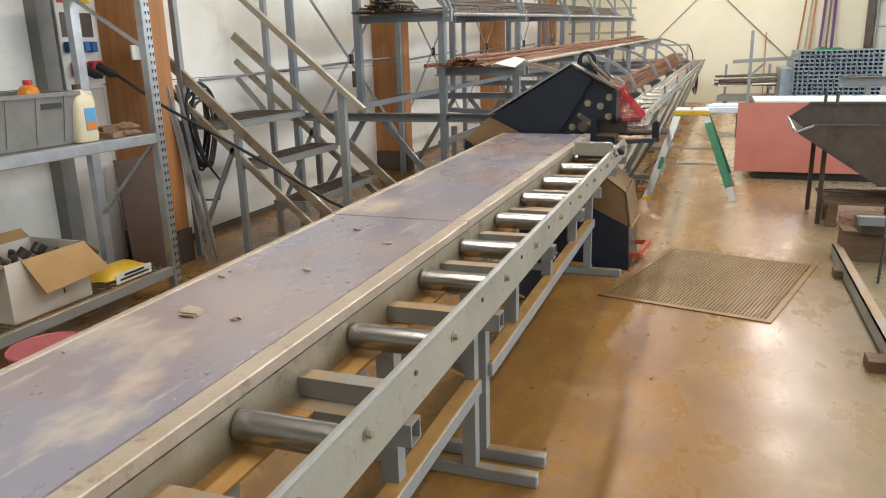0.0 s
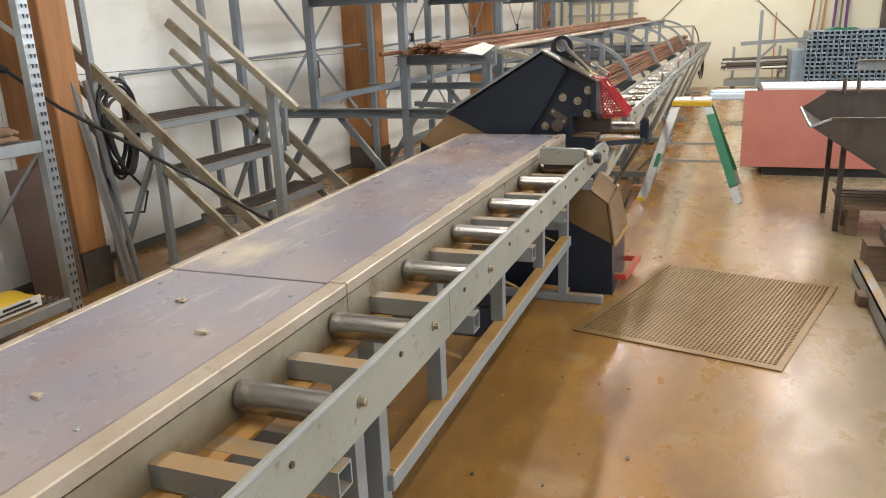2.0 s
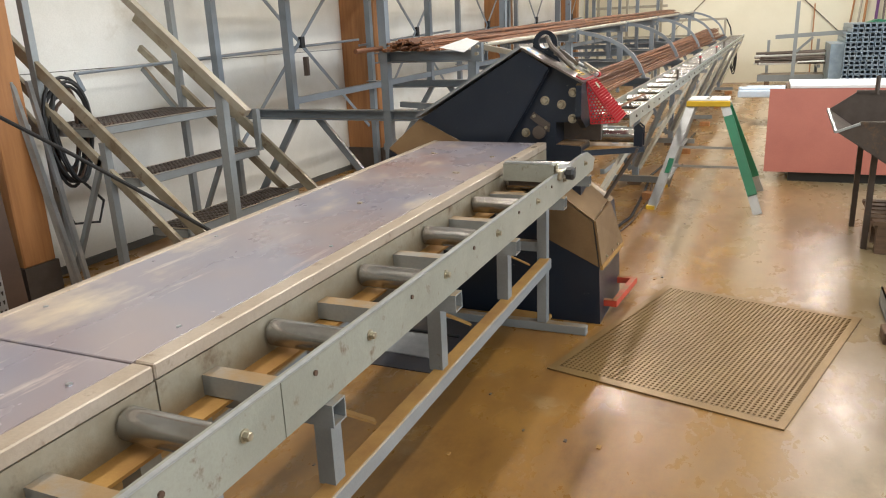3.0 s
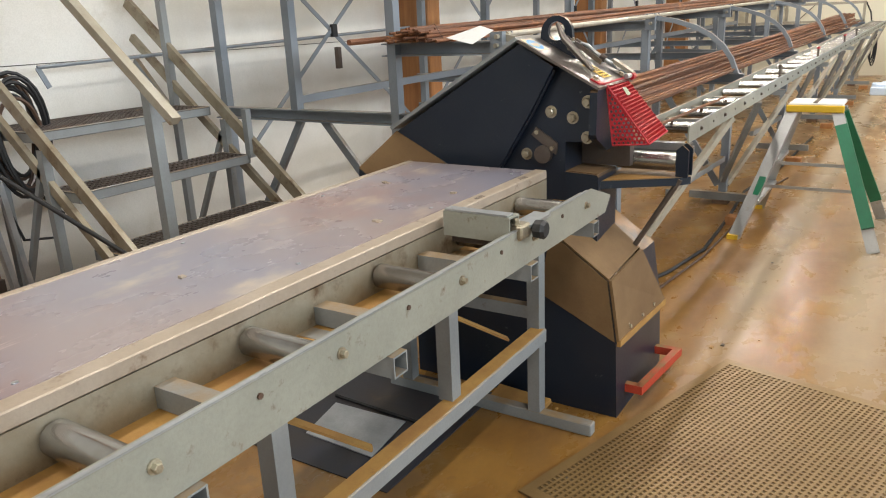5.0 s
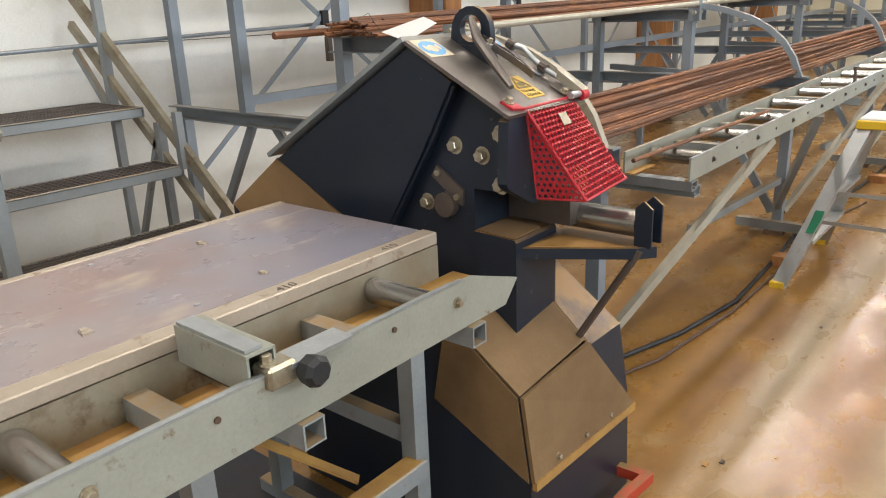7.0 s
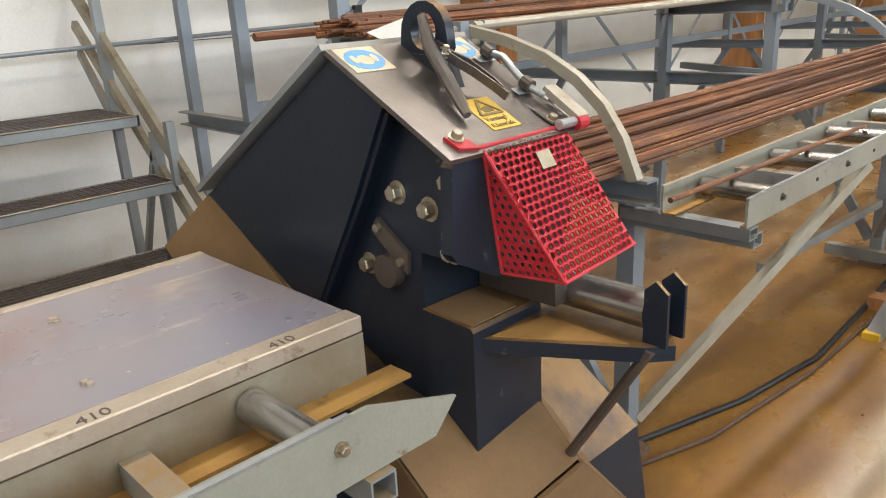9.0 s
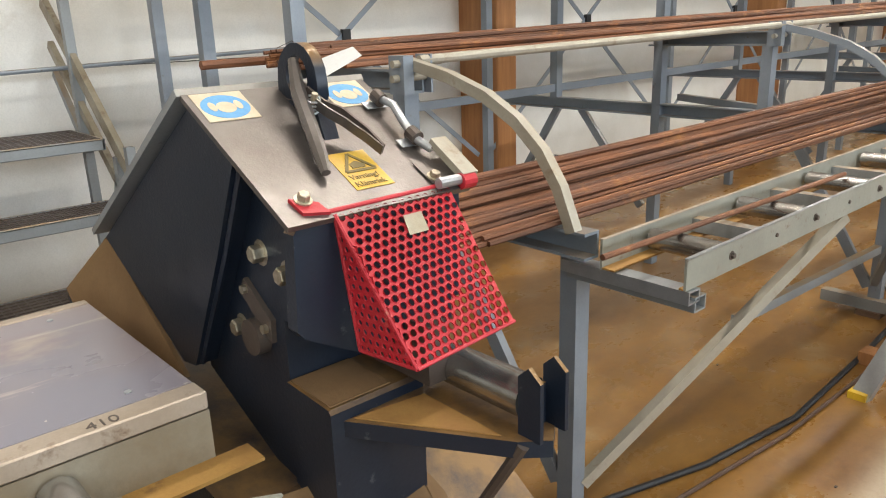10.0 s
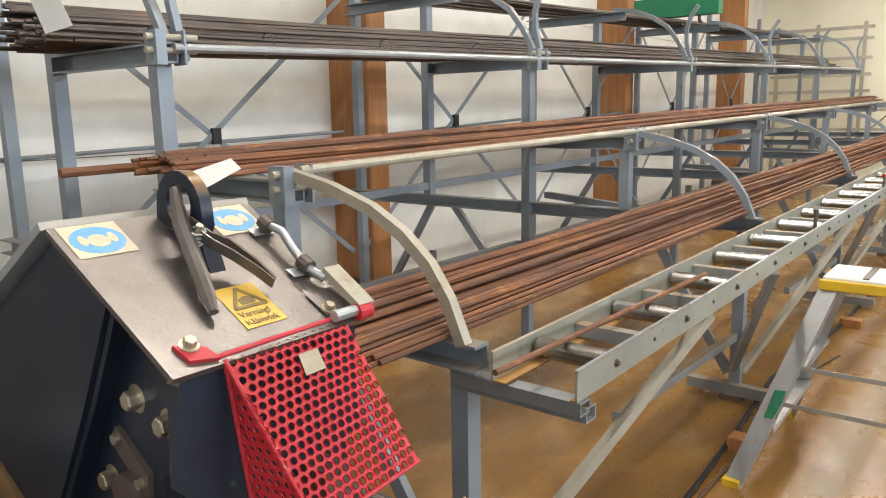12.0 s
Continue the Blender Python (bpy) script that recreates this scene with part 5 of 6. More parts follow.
def bag():
    c = empty_at("cement_bag", -3.36, 3.22, 0.19, "small yellow bag of dry mortar lying flat", "bag")
    n, m = 14, 10

    def at(u, v, top):
        edge = (1 - abs(2 * u - 1) ** 4) * (1 - abs(2 * v - 1) ** 4)
        z = 0.19 + 0.045 + (0.05 * edge if top else -0.042 * edge) + 0.006 * math.sin(9 * u + 5 * v)
        return V((-3.52 + 0.26 * u, 2.98 + 0.42 * v, z))
    bm = B()
    for top in (True, False):
        g = [[bm.verts.new(at(i / n, j / m, top)) for j in range(m + 1)] for i in range(n + 1)]
        for i in range(n):
            for j in range(m):
                bm.faces.new((g[i][j], g[i + 1][j], g[i + 1][j + 1], g[i][j + 1]))
    bmesh.ops.remove_doubles(bm, verts=bm.verts, dist=0.0005)
    part("sack", bm, M_LYELLOW, c, "", True)
    part("print_field", slab([(-3.255, 3.06, 0.262), (-3.255, 3.37, 0.262), (-3.253, 3.37, 0.20), (-3.253, 3.06, 0.20)], -0.002), M_PAPER, c, "white printed field")
    for a, b, z, h in ((3.13, 3.30, 0.245, 0.014), (3.09, 3.34, 0.222, 0.012)):
        part("print_bar", box(-3.251, -3.250, a, b, z - h / 2, z + h / 2), M_BLACK, c)


carton()
bag()
bk = empty_at("bucket", -2.55, 1.95, 0, "faded pink plastic bucket on the floor", "bucket")
bm = tube([(-2.62, 1.98, 0.0), (-2.62, 1.98, 0.30), (-2.62, 1.98, 0.302), (-2.62, 1.98, 0.05)], [0.13, 0.17, 0.162, 0.125], 24)
part("body", bm, M_PINK, bk, "", True)
part("rim", tube([(-2.62 + 0.17 * math.cos(a), 1.98 + 0.17 * math.sin(a), 0.30) for a in [k * math.pi / 12 for k in range(25)]], 0.007, 6), M_PINK, bk, "", True)
part("bail", tube([(-2.62 + 0.175 * math.cos(a), 1.98 + 0.175 * math.sin(a), 0.29 - 0.05 * math.sin(a)) for a in [k * math.pi / 12 for k in range(13)]], 0.003, 5), M_GALV, bk)


def socket_panel():
    x = WX + 0.34
    c = empty_at("socket_panel", WX + 0.1, 3.80, 1.6, "white socket panel with blue and red power plugs", "sockets")
    part("back_box", box(WX, WX + 0.10, 3.60, 3.93, 1.35, 2.0, bevel=0.005), M_WHITE, c)
    part("cover", box(WX + 0.10, WX + 0.104, 3.63, 3.90, 1.70, 1.86), M_BROWNSTEEL, c)
    for k in range(4):
        p = part("blue_socket", box(WX + 0.10, WX + 0.15, 3.63 + 0.065 * k, 3.685 + 0.065 * k, 1.60, 1.67, bevel=0.006), M_BLUEP, c)
    for y in (3.66, 3.80):
        p = part("red_socket", box(WX + 0.10, WX + 0.16, y, y + 0.10, 1.44, 1.54, bevel=0.01), M_RED, c)
        part("plug", tube([(WX + 0.15, y + 0.05, 1.50), (WX + 0.24, y + 0.07, 1.45), (WX + 0.28, y + 0.09, 1.44)], [0.035, 0.032, 0.018], 10), M_RUBBER, p, "dark plug", True)
    for k in range(3):
        part("label_field", box(WX + 0.10, WX + 0.103, 3.62 + 0.1 * k, 3.70 + 0.1 * k, 1.92, 1.97), (M_RED, M_WHITE, M_LYELLOW)[k], c)
    part("switch", box(WX + 0.34, WX + 0.36, 3.97, 4.05, 1.54, 1.64, bevel=0.004), M_WHITE, c)
    part("cable_duct", box(WX, WX + 0.10, 3.45, 3.57, 0.0, 3.0), M_CRATE, c)


socket_panel()
thing("brown_board", slab([(-3.72, 3.72, 0.02), (-3.58, 3.98, 0.02), (-3.66, 4.0, 0.86), (-3.80, 3.74, 0.86)], 0.018), M_BROWN, "dark brown board leaning at the wall", "board")


def cable_coil():
    c = empty_at("cable_coil", -3.72, 4.46, 1.05, "hanging coil of dark hose on the column", "hose")
    rng = random.Random(11)
    for k in range(9):
        rx, rz = rng.uniform(0.10, 0.17), rng.uniform(0.22, 0.33)
        oz, ox = rng.uniform(-0.05, 0.04), rng.uniform(-0.03, 0.03)
        pts = [(-3.68 + 0.012 * k + ox + 0.02 * math.sin(2 * a), 4.52 + rx * math.cos(a) + 0.3 * ox, 1.02 + oz + rz * math.sin(a)) for a in [j * math.pi / 12 for j in range(25)]]
        part("loop", tube(pts, 0.011, 6), M_RUBBER if k % 3 else M_BROWN, c, "", True)
    part("tail", tube([(-3.62, 4.50, 0.75), (-3.60, 4.66, 0.55), (-3.60, 4.60, 0.42), (-3.62, 4.42, 0.45), (-3.64, 4.36, 0.7)], 0.009, 6), M_RUBBER, c, "", True)


cable_coil()
for x, y, dx, dy in ((-3.55, 4.30, -0.12, -0.10), (-3.50, 4.36, -0.16, -0.04), (-3.46, 4.27, -0.2, -0.06)):
    thing("steel_strip", hollow((x, y, 0.0), (x + dx, y + dy, 1.35), 0.035, 0.02), M_GALV, "galvanised steel strip leaning at the column", "steel strip", "leaning strips")
thing("power_cable", tube([(WX + 0.28, 3.88, 1.44), (-3.4, 3.86, 1.22), (-3.05, 4.02, 0.98), (-2.7, 4.16, 0.74), (-2.42, 4.30, 0.52), (-2.2, 4.5, 0.35), (-1.9, 4.8, 0.1), (-1.6, 5.0, 0.012)], 0.011, 8), M_RUBBER, "black power cable hung across to the machine", "cable", smooth=True)
thing("power_cable", tube([(-0.95, 5.6, 0.25), (-0.93, 5.85, 0.03), (-0.80, 6.1, 0.012), (-0.65, 6.6, 0.012), (-0.57, 7.14, 0.012), (-0.60, 8.0, 0.012), (-0.66, 8.9, 0.012), (-0.55, 10.2, 0.012), (-0.5, 12.0, 0.012)], 0.012, 8), M_RUBBER, "black power cable lying on the floor", "cable", smooth=True)
thing("power_cable", tube([(-0.80, 5.75, 0.010), (-0.62, 6.3, 0.010), (-0.54, 7.0, 0.010), (-0.52, 7.8, 0.010), (-0.60, 8.6, 0.010), (-0.42, 9.6, 0.010)], 0.008, 8), M_BROWN, "dusty cable lying on the floor", "cable", smooth=True)


# ---- aisle ----
def step_ladder():
    s = empty_at("step_ladder", -0.05, 7.8, 0, "small aluminium step ladder with green legs and a yellow top", "ladder")
    top = part("top_cap", box(-0.24, 0.09, 7.86, 8.16, 0.86, 0.885, bevel=0.006), M_WHITE, s, "white top step")
    part("yellow_rim", box(-0.25, 0.10, 7.845, 7.865, 0.825, 0.872, bevel=0.005), M_LYELLOW, s, "yellow plastic rim")
    part("cap_strip", box(-0.09, -0.065, 7.87, 8.15, 0.884, 0.89), M_BROWNSTEEL, top)
    # front ladder frame opens to the left, support frame to the right
    for y0, y1 in ((7.50, 7.88), (8.42, 8.14)):
        part("stile", beam((-0.46, y0, 0.0), (-0.21, y1, 0.83), 0.03, 0.075, None, (1, 0, 0.3)), M_ALU, s)
        gl = part("green_leg", beam((0.38, y0, 0.0), (0.06, y1, 0.83), 0.03, 0.07, None, (1, 0, 0.3)), M_ALU, s)
        part("green_cover", beam((0.33, y0 + 0.05 * (1 if y0 < 8 else -1) - 0.012, 0.15), (0.072, y1 - 0.01, 0.80), 0.032, 0.074, None, (1, 0, 0.3)), M_GREEN, gl, "green painted leg")
        part("foot", box(-0.50, -0.43, y0 - 0.03, y0 + 0.03, 0.0, 0.03), M_LYELLOW, s, "yellow foot")
    for f in (0.3, 0.6):
        x, yy = -0.46 + 0.25 * f, 7.50 + 0.38 * f
        part("tread", box(x - 0.04, x + 0.05, yy, 8.42 - 0.28 * f, 0.83 * f - 0.02, 0.83 * f), M_ALU, s)
    for f in (0.42, 0.6):
        part("spreader", beam((-0.46 + 0.25 * f, 7.50 + 0.38 * f, 0.83 * f), (0.38 - 0.32 * f, 7.50 + 0.38 * f, 0.83 * f), 0.006, 0.02), M_ALU, s)
    part("label_patch", slab([(-0.375, 7.585, 0.30), (-0.335, 7.625, 0.29), (-0.31, 7.66, 0.41), (-0.345, 7.62, 0.42)], -0.003), M_GREEN, s, "green label")


step_ladder()


def floor_grate():
    fl, fr, nr = V((-0.09, 5.56, 0)), V((0.92, 5.32, 0)), V((0.535, 4.0, 0))
    nl = nr + fl - fr
    g = empty_at("floor_grate", 0.25, 4.8, 0, "thin perforated steel plate lying on the floor", "floor plate")
    u, v = nr - nl, fl - nl

    def at(a, b, z):
        p = nl + u * a + v * b
        return V((p.x, p.y, z))
    # darker brown sheet that shows through the lattice openings
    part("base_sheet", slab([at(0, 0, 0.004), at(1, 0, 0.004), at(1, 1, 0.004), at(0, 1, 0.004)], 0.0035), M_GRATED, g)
    w = 0.035
    for a0, a1, b0, b1 in ((0, 1, 0, w), (0, 1, 1 - w, 1), (0, w, w, 1 - w), (1 - w, 1, w, 1 - w)):
        part("edge_band", slab([at(a0, b0, 0.008), at(a1, b0, 0.008), at(a1, b1, 0.008), at(a0, b1, 0.008)], 0.0038), M_GRATE, g)
    bm = B()
    for k in range(1, 46):
        a = w + (1 - 2 * w) * k / 46
        slab([at(a - 0.0045, w, 0.0085), at(a + 0.0045, w, 0.0085), at(a + 0.0045, 1 - w, 0.0085), at(a - 0.0045, 1 - w, 0.0085)], 0.004, bm)
    for k in range(1, 60):
        b = w + (1 - 2 * w) * k / 60
        slab([at(w, b - 0.003, 0.008), at(1 - w, b - 0.003, 0.008), at(1 - w, b + 0.003, 0.008), at(w, b + 0.003, 0.008)], 0.0035, bm)
    tagged(part("lattice", bm, M_GRATE, g), kind="stuff")


M_GRATE = surface("dusty_grate_steel", (0.26, 0.165, 0.065), (0.20, 0.12, 0.045), (0.15, 0.09, 0.04), 0.40, 0.3, scale=2)
M_GRATED = surface("dark_brown_grate_base", (0.105, 0.065, 0.028), None, None, 0.8)
floor_grate()
# thin blue-black sheet that darkens the floor under the table
thing("floor_sheet", slab([(-1.85, 4.02, 0.005), (-0.86, 4.02, 0.005), (-0.86, 4.80, 0.005), (-1.85, 4.80, 0.005)], 0.0045), M_DARKSHEET, "thin blue-black sheet on the floor under the table", "metal sheet")
thing("sheet_metal_offcut", slab([(-1.41, 4.41, 0.012), (-1.36, 4.17, 0.010), (-1.03, 4.16, 0.010), (-1.06, 4.42, 0.014)], 0.004), M_GALV, "thin galvanised sheet offcut on the floor", "metal sheet")
thing("loose_bar", tube([(-1.45, 4.46, 0.012), (-1.0, 4.44, 0.012)], 0.008, 6), M_RUBBER, "dark thin rod on the floor under the table", "steel rod")
thing("dust_heap", slab([(-0.86, 4.74, 0.02), (-0.62, 4.70, 0.02), (-0.60, 4.78, 0.055), (-0.84, 4.80, 0.055)], 0.02), M_OCHRE, "small heap of ochre dust by the machine", "dust", kind="stuff")
rng = random.Random(2)
for k in range(30):
    x, y = rng.uniform(-1.2, 0.0), rng.uniform(2.2, 7.6)
    r = rng.uniform(0.003, 0.008)
    bm = hexa(B(), [(x + dx * r + rng.uniform(-0.3, 0.3) * r, y + dy * r * 1.6, z) for z in (0.0005, r * 0.8) for dx, dy in ((-1, -1), (1, -1), (1, 1), (-1, 1))])
    thing("scrap_chip", bm, M_BROWNSTEEL if k % 3 else M_OCHRE, "small rusty cutting chip on the floor", "scrap", "cutting chips")
for x, y, w in ((-1.0, 1.03, 0.035), (-0.90, 1.42, 0.012), (-0.86, 1.02, 0.01), (-0.98, 1.9, 0.011), (-1.1, 1.3, 0.009), (-0.8, 1.75, 0.012), (-0.93, 3.4, 0.012), (-0.8, 4.0, 0.014), (-1.1, 4.45, 0.012), (-0.78, 4.4, 0.010)):
    bm = B()
    for k in range(4):
        a, b = x + rng.uniform(-1, 1) * w * 0.8, y + rng.uniform(-1, 1) * w * 0.6
        hexa(bm, [(a + dx * w * 0.6, b + dy * w * 0.5 + rng.uniform(-0.2, 0.2) * w, z) for z in (0.9635 - 0.0003 * k, 0.965 + w * 0.12 + 0.0012 * k) for dx, dy in ((-1, -1), (1, -1), (0.8, 1), (-0.9, 0.8))])
    thing("plaster_crumb", bm, M_EDGE, "white plaster crumb lying on the table", "crumb", "plaster crumbs")


def steel_bin():
    s = empty_at("steel_bin", 1.4, 6.6, 0, "brown steel chute bin standing on a pallet", "bin")
    x0, x1, ya, yb = 0.80, 2.6, 6.50, 7.35
    near = [(x0, 0.815), (x0 + 0.13, 0.865), (x1, 0.865), (x1, 0.38), (1.45, 0.38)]
    far = [(x0, 0.86), (x0 + 0.17, 0.985), (x1, 0.985), (x1, 0.38), (1.45, 0.38)]
    for y, prof in ((ya, near), (yb, far)):
        part("side", prism(prof, "y", y, y + 0.008), M_BROWNSTEEL, s)
    part("nose", slab([(x0, ya, 0.815), (x0, yb, 0.86), (1.45, yb, 0.38), (1.45, ya, 0.38)], 0.008), M_BROWNSTEEL, s)
    part("lip", beam((x0 - 0.004, ya, 0.812), (x0 + 0.13, ya, 0.868), 0.024, 0.014), M_GALV, s, "bright worn lip")
    part("lip", beam((x0 - 0.004, ya, 0.815), (x0 - 0.004, yb, 0.862), 0.014, 0.02), M_GALV, s, "bright worn lip")
    part("floor_plate", box(1.45, x1, ya, yb, 0.375, 0.383), M_BROWNSTEEL, s)
    part("rim", beam((x0 + 0.13, ya, 0.87), (x1, ya, 0.87), 0.02, 0.02), M_BROWNSTEEL, s)
    part("rim", beam((x0 + 0.17, yb, 0.99), (x1, yb, 0.99), 0.02, 0.02), M_BROWNSTEEL, s)
    for x, y in ((1.056, 6.70), (1.034, 7.30), (2.3, 6.56), (2.3, 7.25)):
        part("leg", hollow((x, y, 0.0), (x, y, 0.67 if x < 1.5 else 0.376), 0.036, 0.036), M_BROWNSTEEL, s)
    for x in (1.10, 1.20):
        part("bolt_pin", tube([(x, yb, 0.97), (x, yb, 1.10)], 0.015, 8), M_BROWNSTEEL, s)


steel_bin()
pal = empty_at("pallet", 1.6, 6.9, 0, "grey timber pallet with steel strips under the bin", "pallet")
for y in (6.60, 6.72, 6.84, 6.96, 7.08, 7.20):
    part("board", box(1.08, 2.3, y - 0.04, y + 0.04, 0.20, 0.225), M_WOODOLD, pal)
for x in (1.15, 1.7, 2.2):
    part("block", box(x - 0.04, x + 0.04, 6.57, 7.23, 0.14, 0.20), M_WOODOLD, pal)
    for y in (6.62, 6.9, 7.18):
        part("foot_block", box(x - 0.04, x + 0.04, y - 0.04, y + 0.04, 0.0, 0.14), M_WOODOLD, pal)
# low bench with timber feet beside the aisle
bn = empty_at("low_bench", 1.2, 4.6, 0, "low grey steel bench on timber blocks", "bench")
part("side_beam", channel((1.06, 3.3, 0.05), (1.06, 5.6, 0.05), 0.06, 0.10), M_GREY, bn)
part("top_beam", box(1.18, 1.9, 5.45, 5.75, 0.22, 0.30), M_BROWNSTEEL, bn)
part("block", box(1.08, 1.55, 5.5, 5.7, 0.0, 0.22), M_WOODOLD, bn)
part("block", box(0.98, 1.12, 5.0, 5.13, 0.0, 0.06, bevel=0.004), M_WOODOLD, bn)
part("block", box(0.93, 1.06, 3.44, 3.56, 0.0, 0.06, bevel=0.004), M_WOODOLD, bn)
part("rail", box(1.15, 1.7, 5.35, 5.42, 0.30, 0.36), M_RACK, bn)
part("hose", tube([(1.35, 5.4, 0.36), (1.28, 5.2, 0.45), (1.25, 5.0, 0.3), (1.22, 4.9, 0.02)], 0.01, 6), M_RUBBER, bn)
# red film board standing on its edge
rb = empty_at("red_board", 1.4, 8.95, 0, "large red-brown film plywood board standing upright", "board")
part("sheet", slab([(0.40, 8.92, 0.09), (2.9, 8.92, 0.09), (2.9, 9.12, 0.86), (0.40, 9.12, 0.86)], 0.02), M_RPLY, rb)
part("foot", box(0.62, 2.9, 8.95, 9.4, 0.0, 0.085), M_BLACK, rb, "black foot beam")
part("back_stack", box(0.55, 2.9, 9.16, 9.9, 0.085, 0.86), M_WOODOLD, rb)
part("top_sheet", box(0.58, 2.9, 9.14, 9.95, 0.862, 0.885), M_PAPER, rb, "white covering sheet")
# film-wrapped profiles lying behind it
fw = empty_at("wrapped_profiles", 1.8, 13.0, 0, "long profiles wrapped in pale blue plastic film", "profiles")
for k in range(7):
    part("profile", box(-0.02 + 0.05 * (k % 3), 4.2, 13.0 + 0.09 * k, 13.08 + 0.09 * k, 0.40 + 0.03 * (k % 2), 0.50 + 0.03 * (k % 2), bevel=0.012), M_FILM, fw)
for x in (0.5, 2.0, 3.5):
    part("bearer", box(x, x + 0.1, 12.95, 13.7, 0.0, 0.40), M_WOODOLD, fw)
# stacks of steel profiles at the end wall
st = empty_at("profile_stack", 2.8, 18.5, 0, "tall stack of bluish perforated steel profiles", "profiles")
rng = random.Random(6)
for r_ in range(15):
    for c_ in range(17):
        if r_ > 12 and c_ < 1:
            continue
        x, z = 1.72 + 0.1 * c_ + rng.uniform(-0.006, 0.006), 0.05 + 0.085 * r_
        part("profile", hollow((x, 17.6, z + 0.04), (x, 19.6 + rng.uniform(0, 0.3), z + 0.04), 0.09, 0.078, 0.012), M_BLUEST, st)
part("end_profile", box(1.45, 1.72, 17.8, 19.5, 0.0, 0.95), M_BLUEST, st)
gb = empty_at("grey_beam_stand", 2.5, 12.2, 0, "grey steel beam on a stand", "beam")
part("beam", channel((1.75, 11.4, 0.98), (4.2, 11.4, 0.98), 0.08, 0.13), M_GREY, gb)
for x in (2.1, 3.9):
    part("leg", hollow((x, 11.4, 0.0), (x, 11.4, 0.92), 0.06, 0.06), M_GREY, gb)
ps = empty_at("pipe_stand", 0.9, 18.6, 0, "grey stand with arms holding dark pipes", "stand")
part("mast", hollow((0.83, 18.4, 0.0), (0.83, 18.4, 1.78), 0.07, 0.07), M_GREY, ps)
part("arm", hollow((0.45, 18.4, 1.10), (1.75, 18.4, 1.16), 0.06, 0.08), M_GREY, ps)
part("brace", beam((0.86, 18.4, 0.8), (1.15, 18.4, 1.08), 0.04, 0.05), M_GREY, ps)
part("foot", box(0.6, 1.1, 18.1, 18.8, 0.0, 0.05), M_GREY, ps)
rng = random.Random(9)
dk = empty_at("pipe_pile", 0.9, 19.2, 0, "pile of dark steel pipes and sections", "pipes")
for k in range(16):
    z = 0.52 + 0.04 * (k % 6) + rng.uniform(0, 0.02)
    xs = 0.05 + rng.uniform(0, 0.3)
    part("pipe", tube([(xs, 19.0 + 0.08 * (k // 2), z), (xs + rng.uniform(1.3, 1.9), 19.0 + 0.08 * (k // 2), z + rng.uniform(-0.03, 0.05))], 0.028, 8), M_BROWNSTEEL if k % 4 else M_WHITE, dk)
for k in range(6):
    part("section", box(0.15 + 0.02 * k, 1.55, 19.0 + 0.12 * k, 19.1 + 0.12 * k, 0.16, 0.30), M_GREY, dk)
for x in (0.3, 1.3):
    part("bearer", box(x, x + 0.1, 18.95, 19.8, 0.0, 0.16), M_WOODOLD, dk)
    part("upright", box(x, x + 0.06, 19.9, 19.96, 0.0, 1.0), M_GREY, dk)
    part("cross_bearer", box(x, x + 0.06, 18.95, 19.9, 0.44, 0.50), M_GREY, dk)
# cloths, timber and bars leaning at the end wall
for k, (x, m, w) in enumerate(((1.95, M_TIMBER, 0.05), (2.12, M_CREAM, 0.06), (2.25, M_TIMBER, 0.08), (2.5, M_PURPLE, 0.10), (2.66, M_BROWNSTEEL, 0.08), (2.8, M_PURPLE, 0.12), (1.35, M_TIMBER, 0.05))):
    thing("leaning_batten", beam((x - 0.12, 20.3, 0.0), (x + 0.18 - 0.05 * k, 20.75, 3.2 if k < 6 else 1.75), w * 0.55, 0.03), m, "long batten with cloth leaning at the end wall", "batten", "leaning battens")
thing("folded_tarpaulin", prism([(2.1, 1.33), (2.7, 1.33), (2.6, 1.37), (2.45, 1.355), (2.25, 1.385)], "y", 18.2, 18.8), M_GREEN, "crumpled green and red tarpaulin on the stack", "tarpaulin")
for a, b in (((-2.2, 20.77, 0.9), (0.2, 20.77, 3.3)), ((2.0, 20.77, 0.9), (-0.1, 20.77, 2.9))):
    thing("wind_brace", tube([a, b], 0.010, 6), M_BROWNSTEEL, "thin steel wind brace across the end wall", "brace", "wind braces")
gd = empty_at("roller_gate", 4.6, 20.7, 0, "white sectional gate in a dark frame", "gate")
for k in range(6):
    part("gate_panel", box(3.62, 5.9, 20.72, 20.78, 0.02 + 0.6 * k, 0.60 + 0.6 * k, bevel=0.008), M_WHITE, gd)
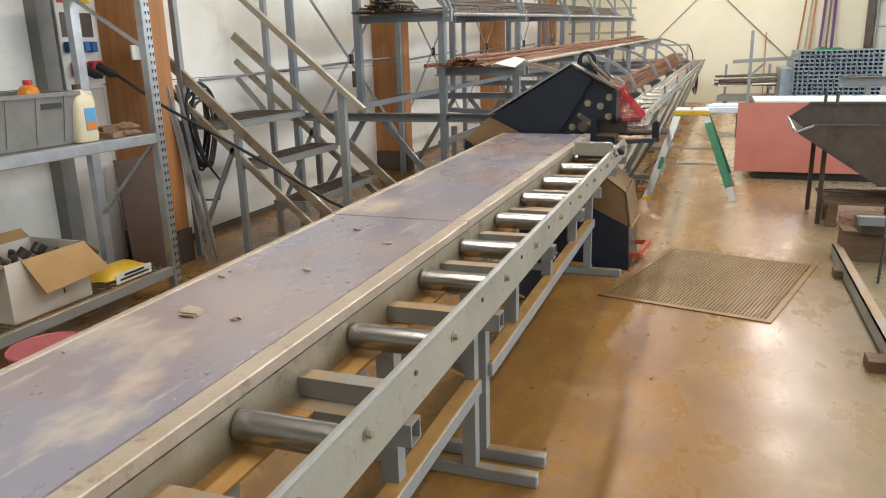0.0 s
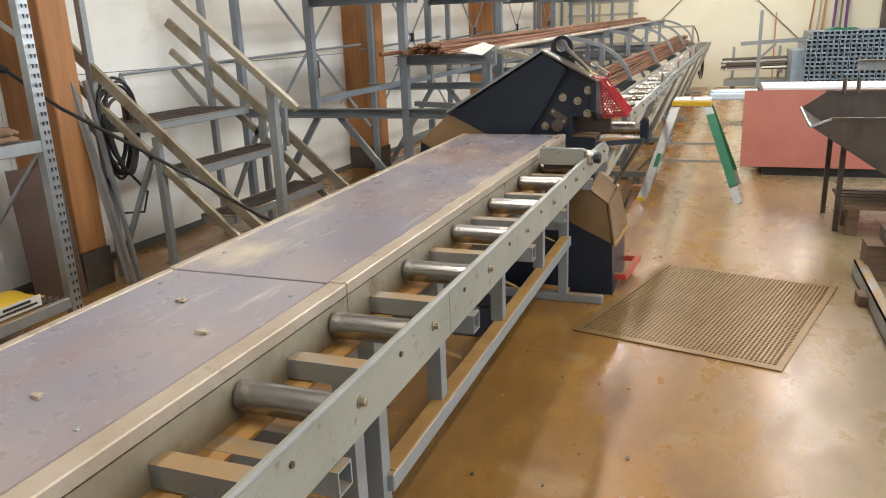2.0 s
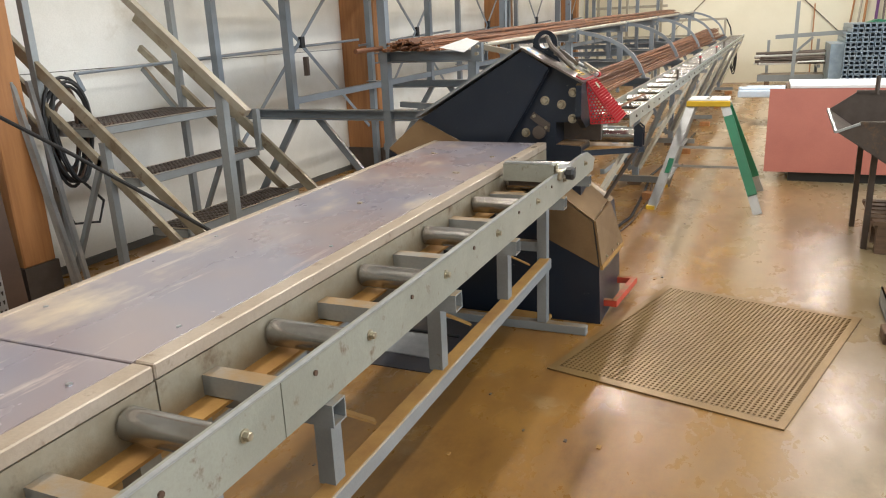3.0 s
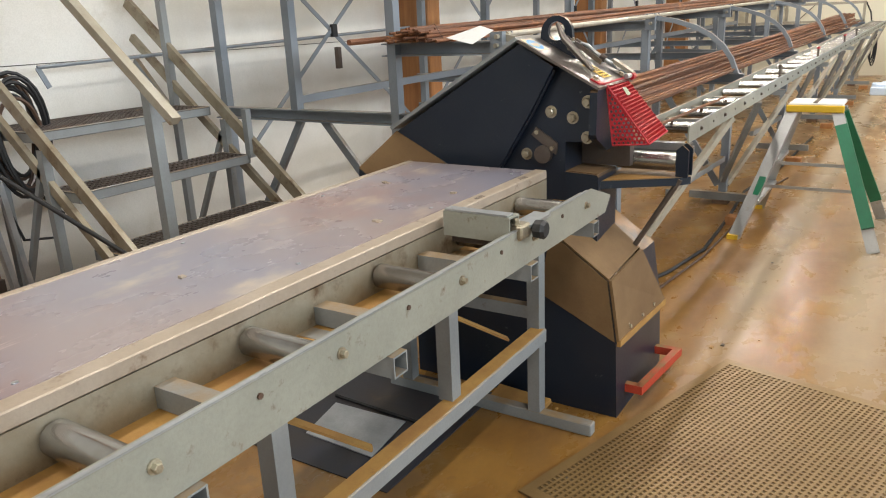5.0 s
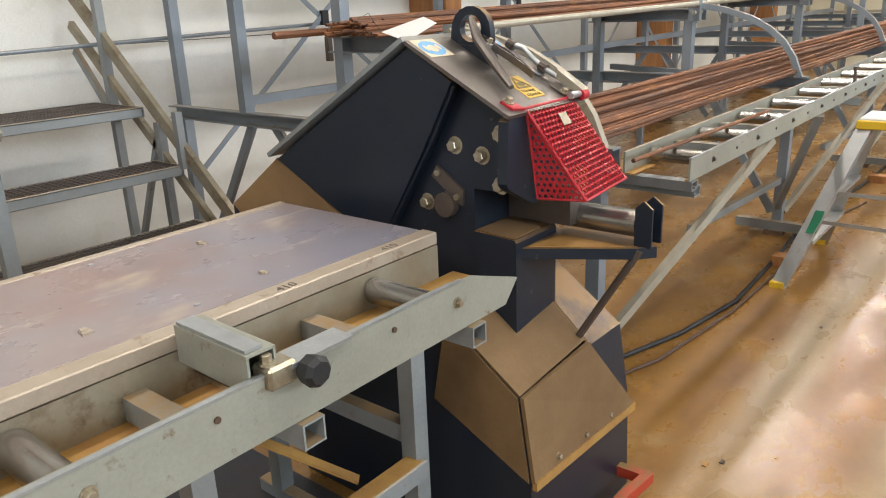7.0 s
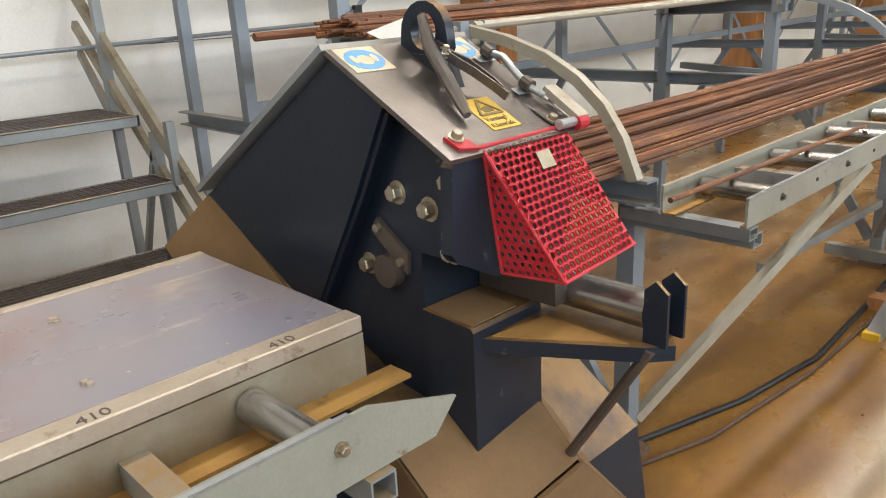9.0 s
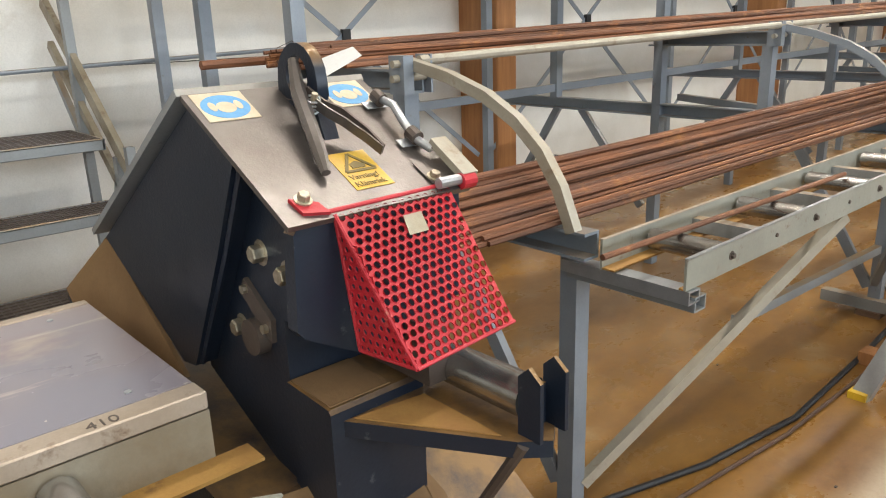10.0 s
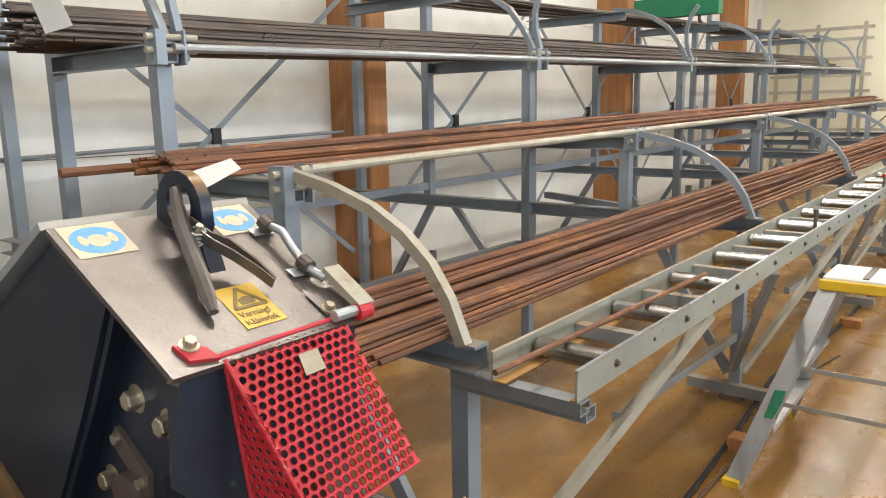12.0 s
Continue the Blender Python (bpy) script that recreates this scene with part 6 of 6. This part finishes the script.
part("frame", box(3.44, 3.58, 20.66, 20.79, 0, 3.8), M_BROWNSTEEL, gd, "dark gate frame")
part("track", tube([(3.65, 20.66, 0.3), (3.65, 20.66, 3.7)], 0.03, 8), M_GALV, gd)
er = empty_at("end_rail", -0.7, 19.9, 0, "pale grey tube rail at the end of the conveyor", "rail")
for x in (-2.2, -0.62):
    part("post", hollow((x, 19.95, 0.0), (x, 19.95, 1.5), 0.05, 0.05), M_CREAM, er)
for z in (1.5, 1.15):
    part("tube", hollow((-3.6, 19.95, z), (-0.60, 19.95, z), 0.05, 0.05), M_CREAM, er)
fr = empty_at("end_rack", -2.8, 20.3, 0, "pale tube rack standing at the end wall", "rack")
for x in (-3.6, -2.9, -2.1):
    part("post", hollow((x, 20.3, 0.0), (x, 20.3, 3.1), 0.06, 0.06), M_CREAM, fr)
for z in (1.85, 2.15, 2.45, 2.8, 3.0):
    part("bar", hollow((-3.7, 20.27, z), (-1.95, 20.27, z), 0.05, 0.06), M_CREAM, fr)
hc = empty_at("hanging_cable", -0.45, 19.6, 1.0, "dark cable hanging at the conveyor's end", "cable")
for k in range(3):
    part("loop", tube([(-0.42 + 0.05 * math.cos(a) + 0.02 * k, 19.85, 0.70 + 0.33 * math.sin(a) - 0.05 * k) for a in [j * math.pi / 8 for j in range(17)]], 0.014, 6), M_RUBBER, hc)
part("stem", tube([(-0.45, 19.87, 1.0), (-0.5, 19.92, 1.3), (-0.60, 19.95, 1.5)], 0.014, 6), M_RUBBER, hc)
hs = empty_at("hoist_block", -2.9, 13.2, 2.7, "green painted hoist beam hung under the roof", "hoist")
part("girder", box(-3.45, -2.45, 13.1, 13.25, 2.64, 2.86), M_GREEN, hs)
for x in (-3.3, -2.6):
    part("hanger", tube([(x, 13.17, 2.86), (x, 13.17, ROOF)], 0.012, 6), M_BROWNSTEEL, hs)
part("hook", tube([(-2.68, 13.17, 2.64), (-2.68, 13.17, 2.58), (-2.65, 13.17, 2.55)], 0.02, 8), M_BROWNSTEEL, hs)
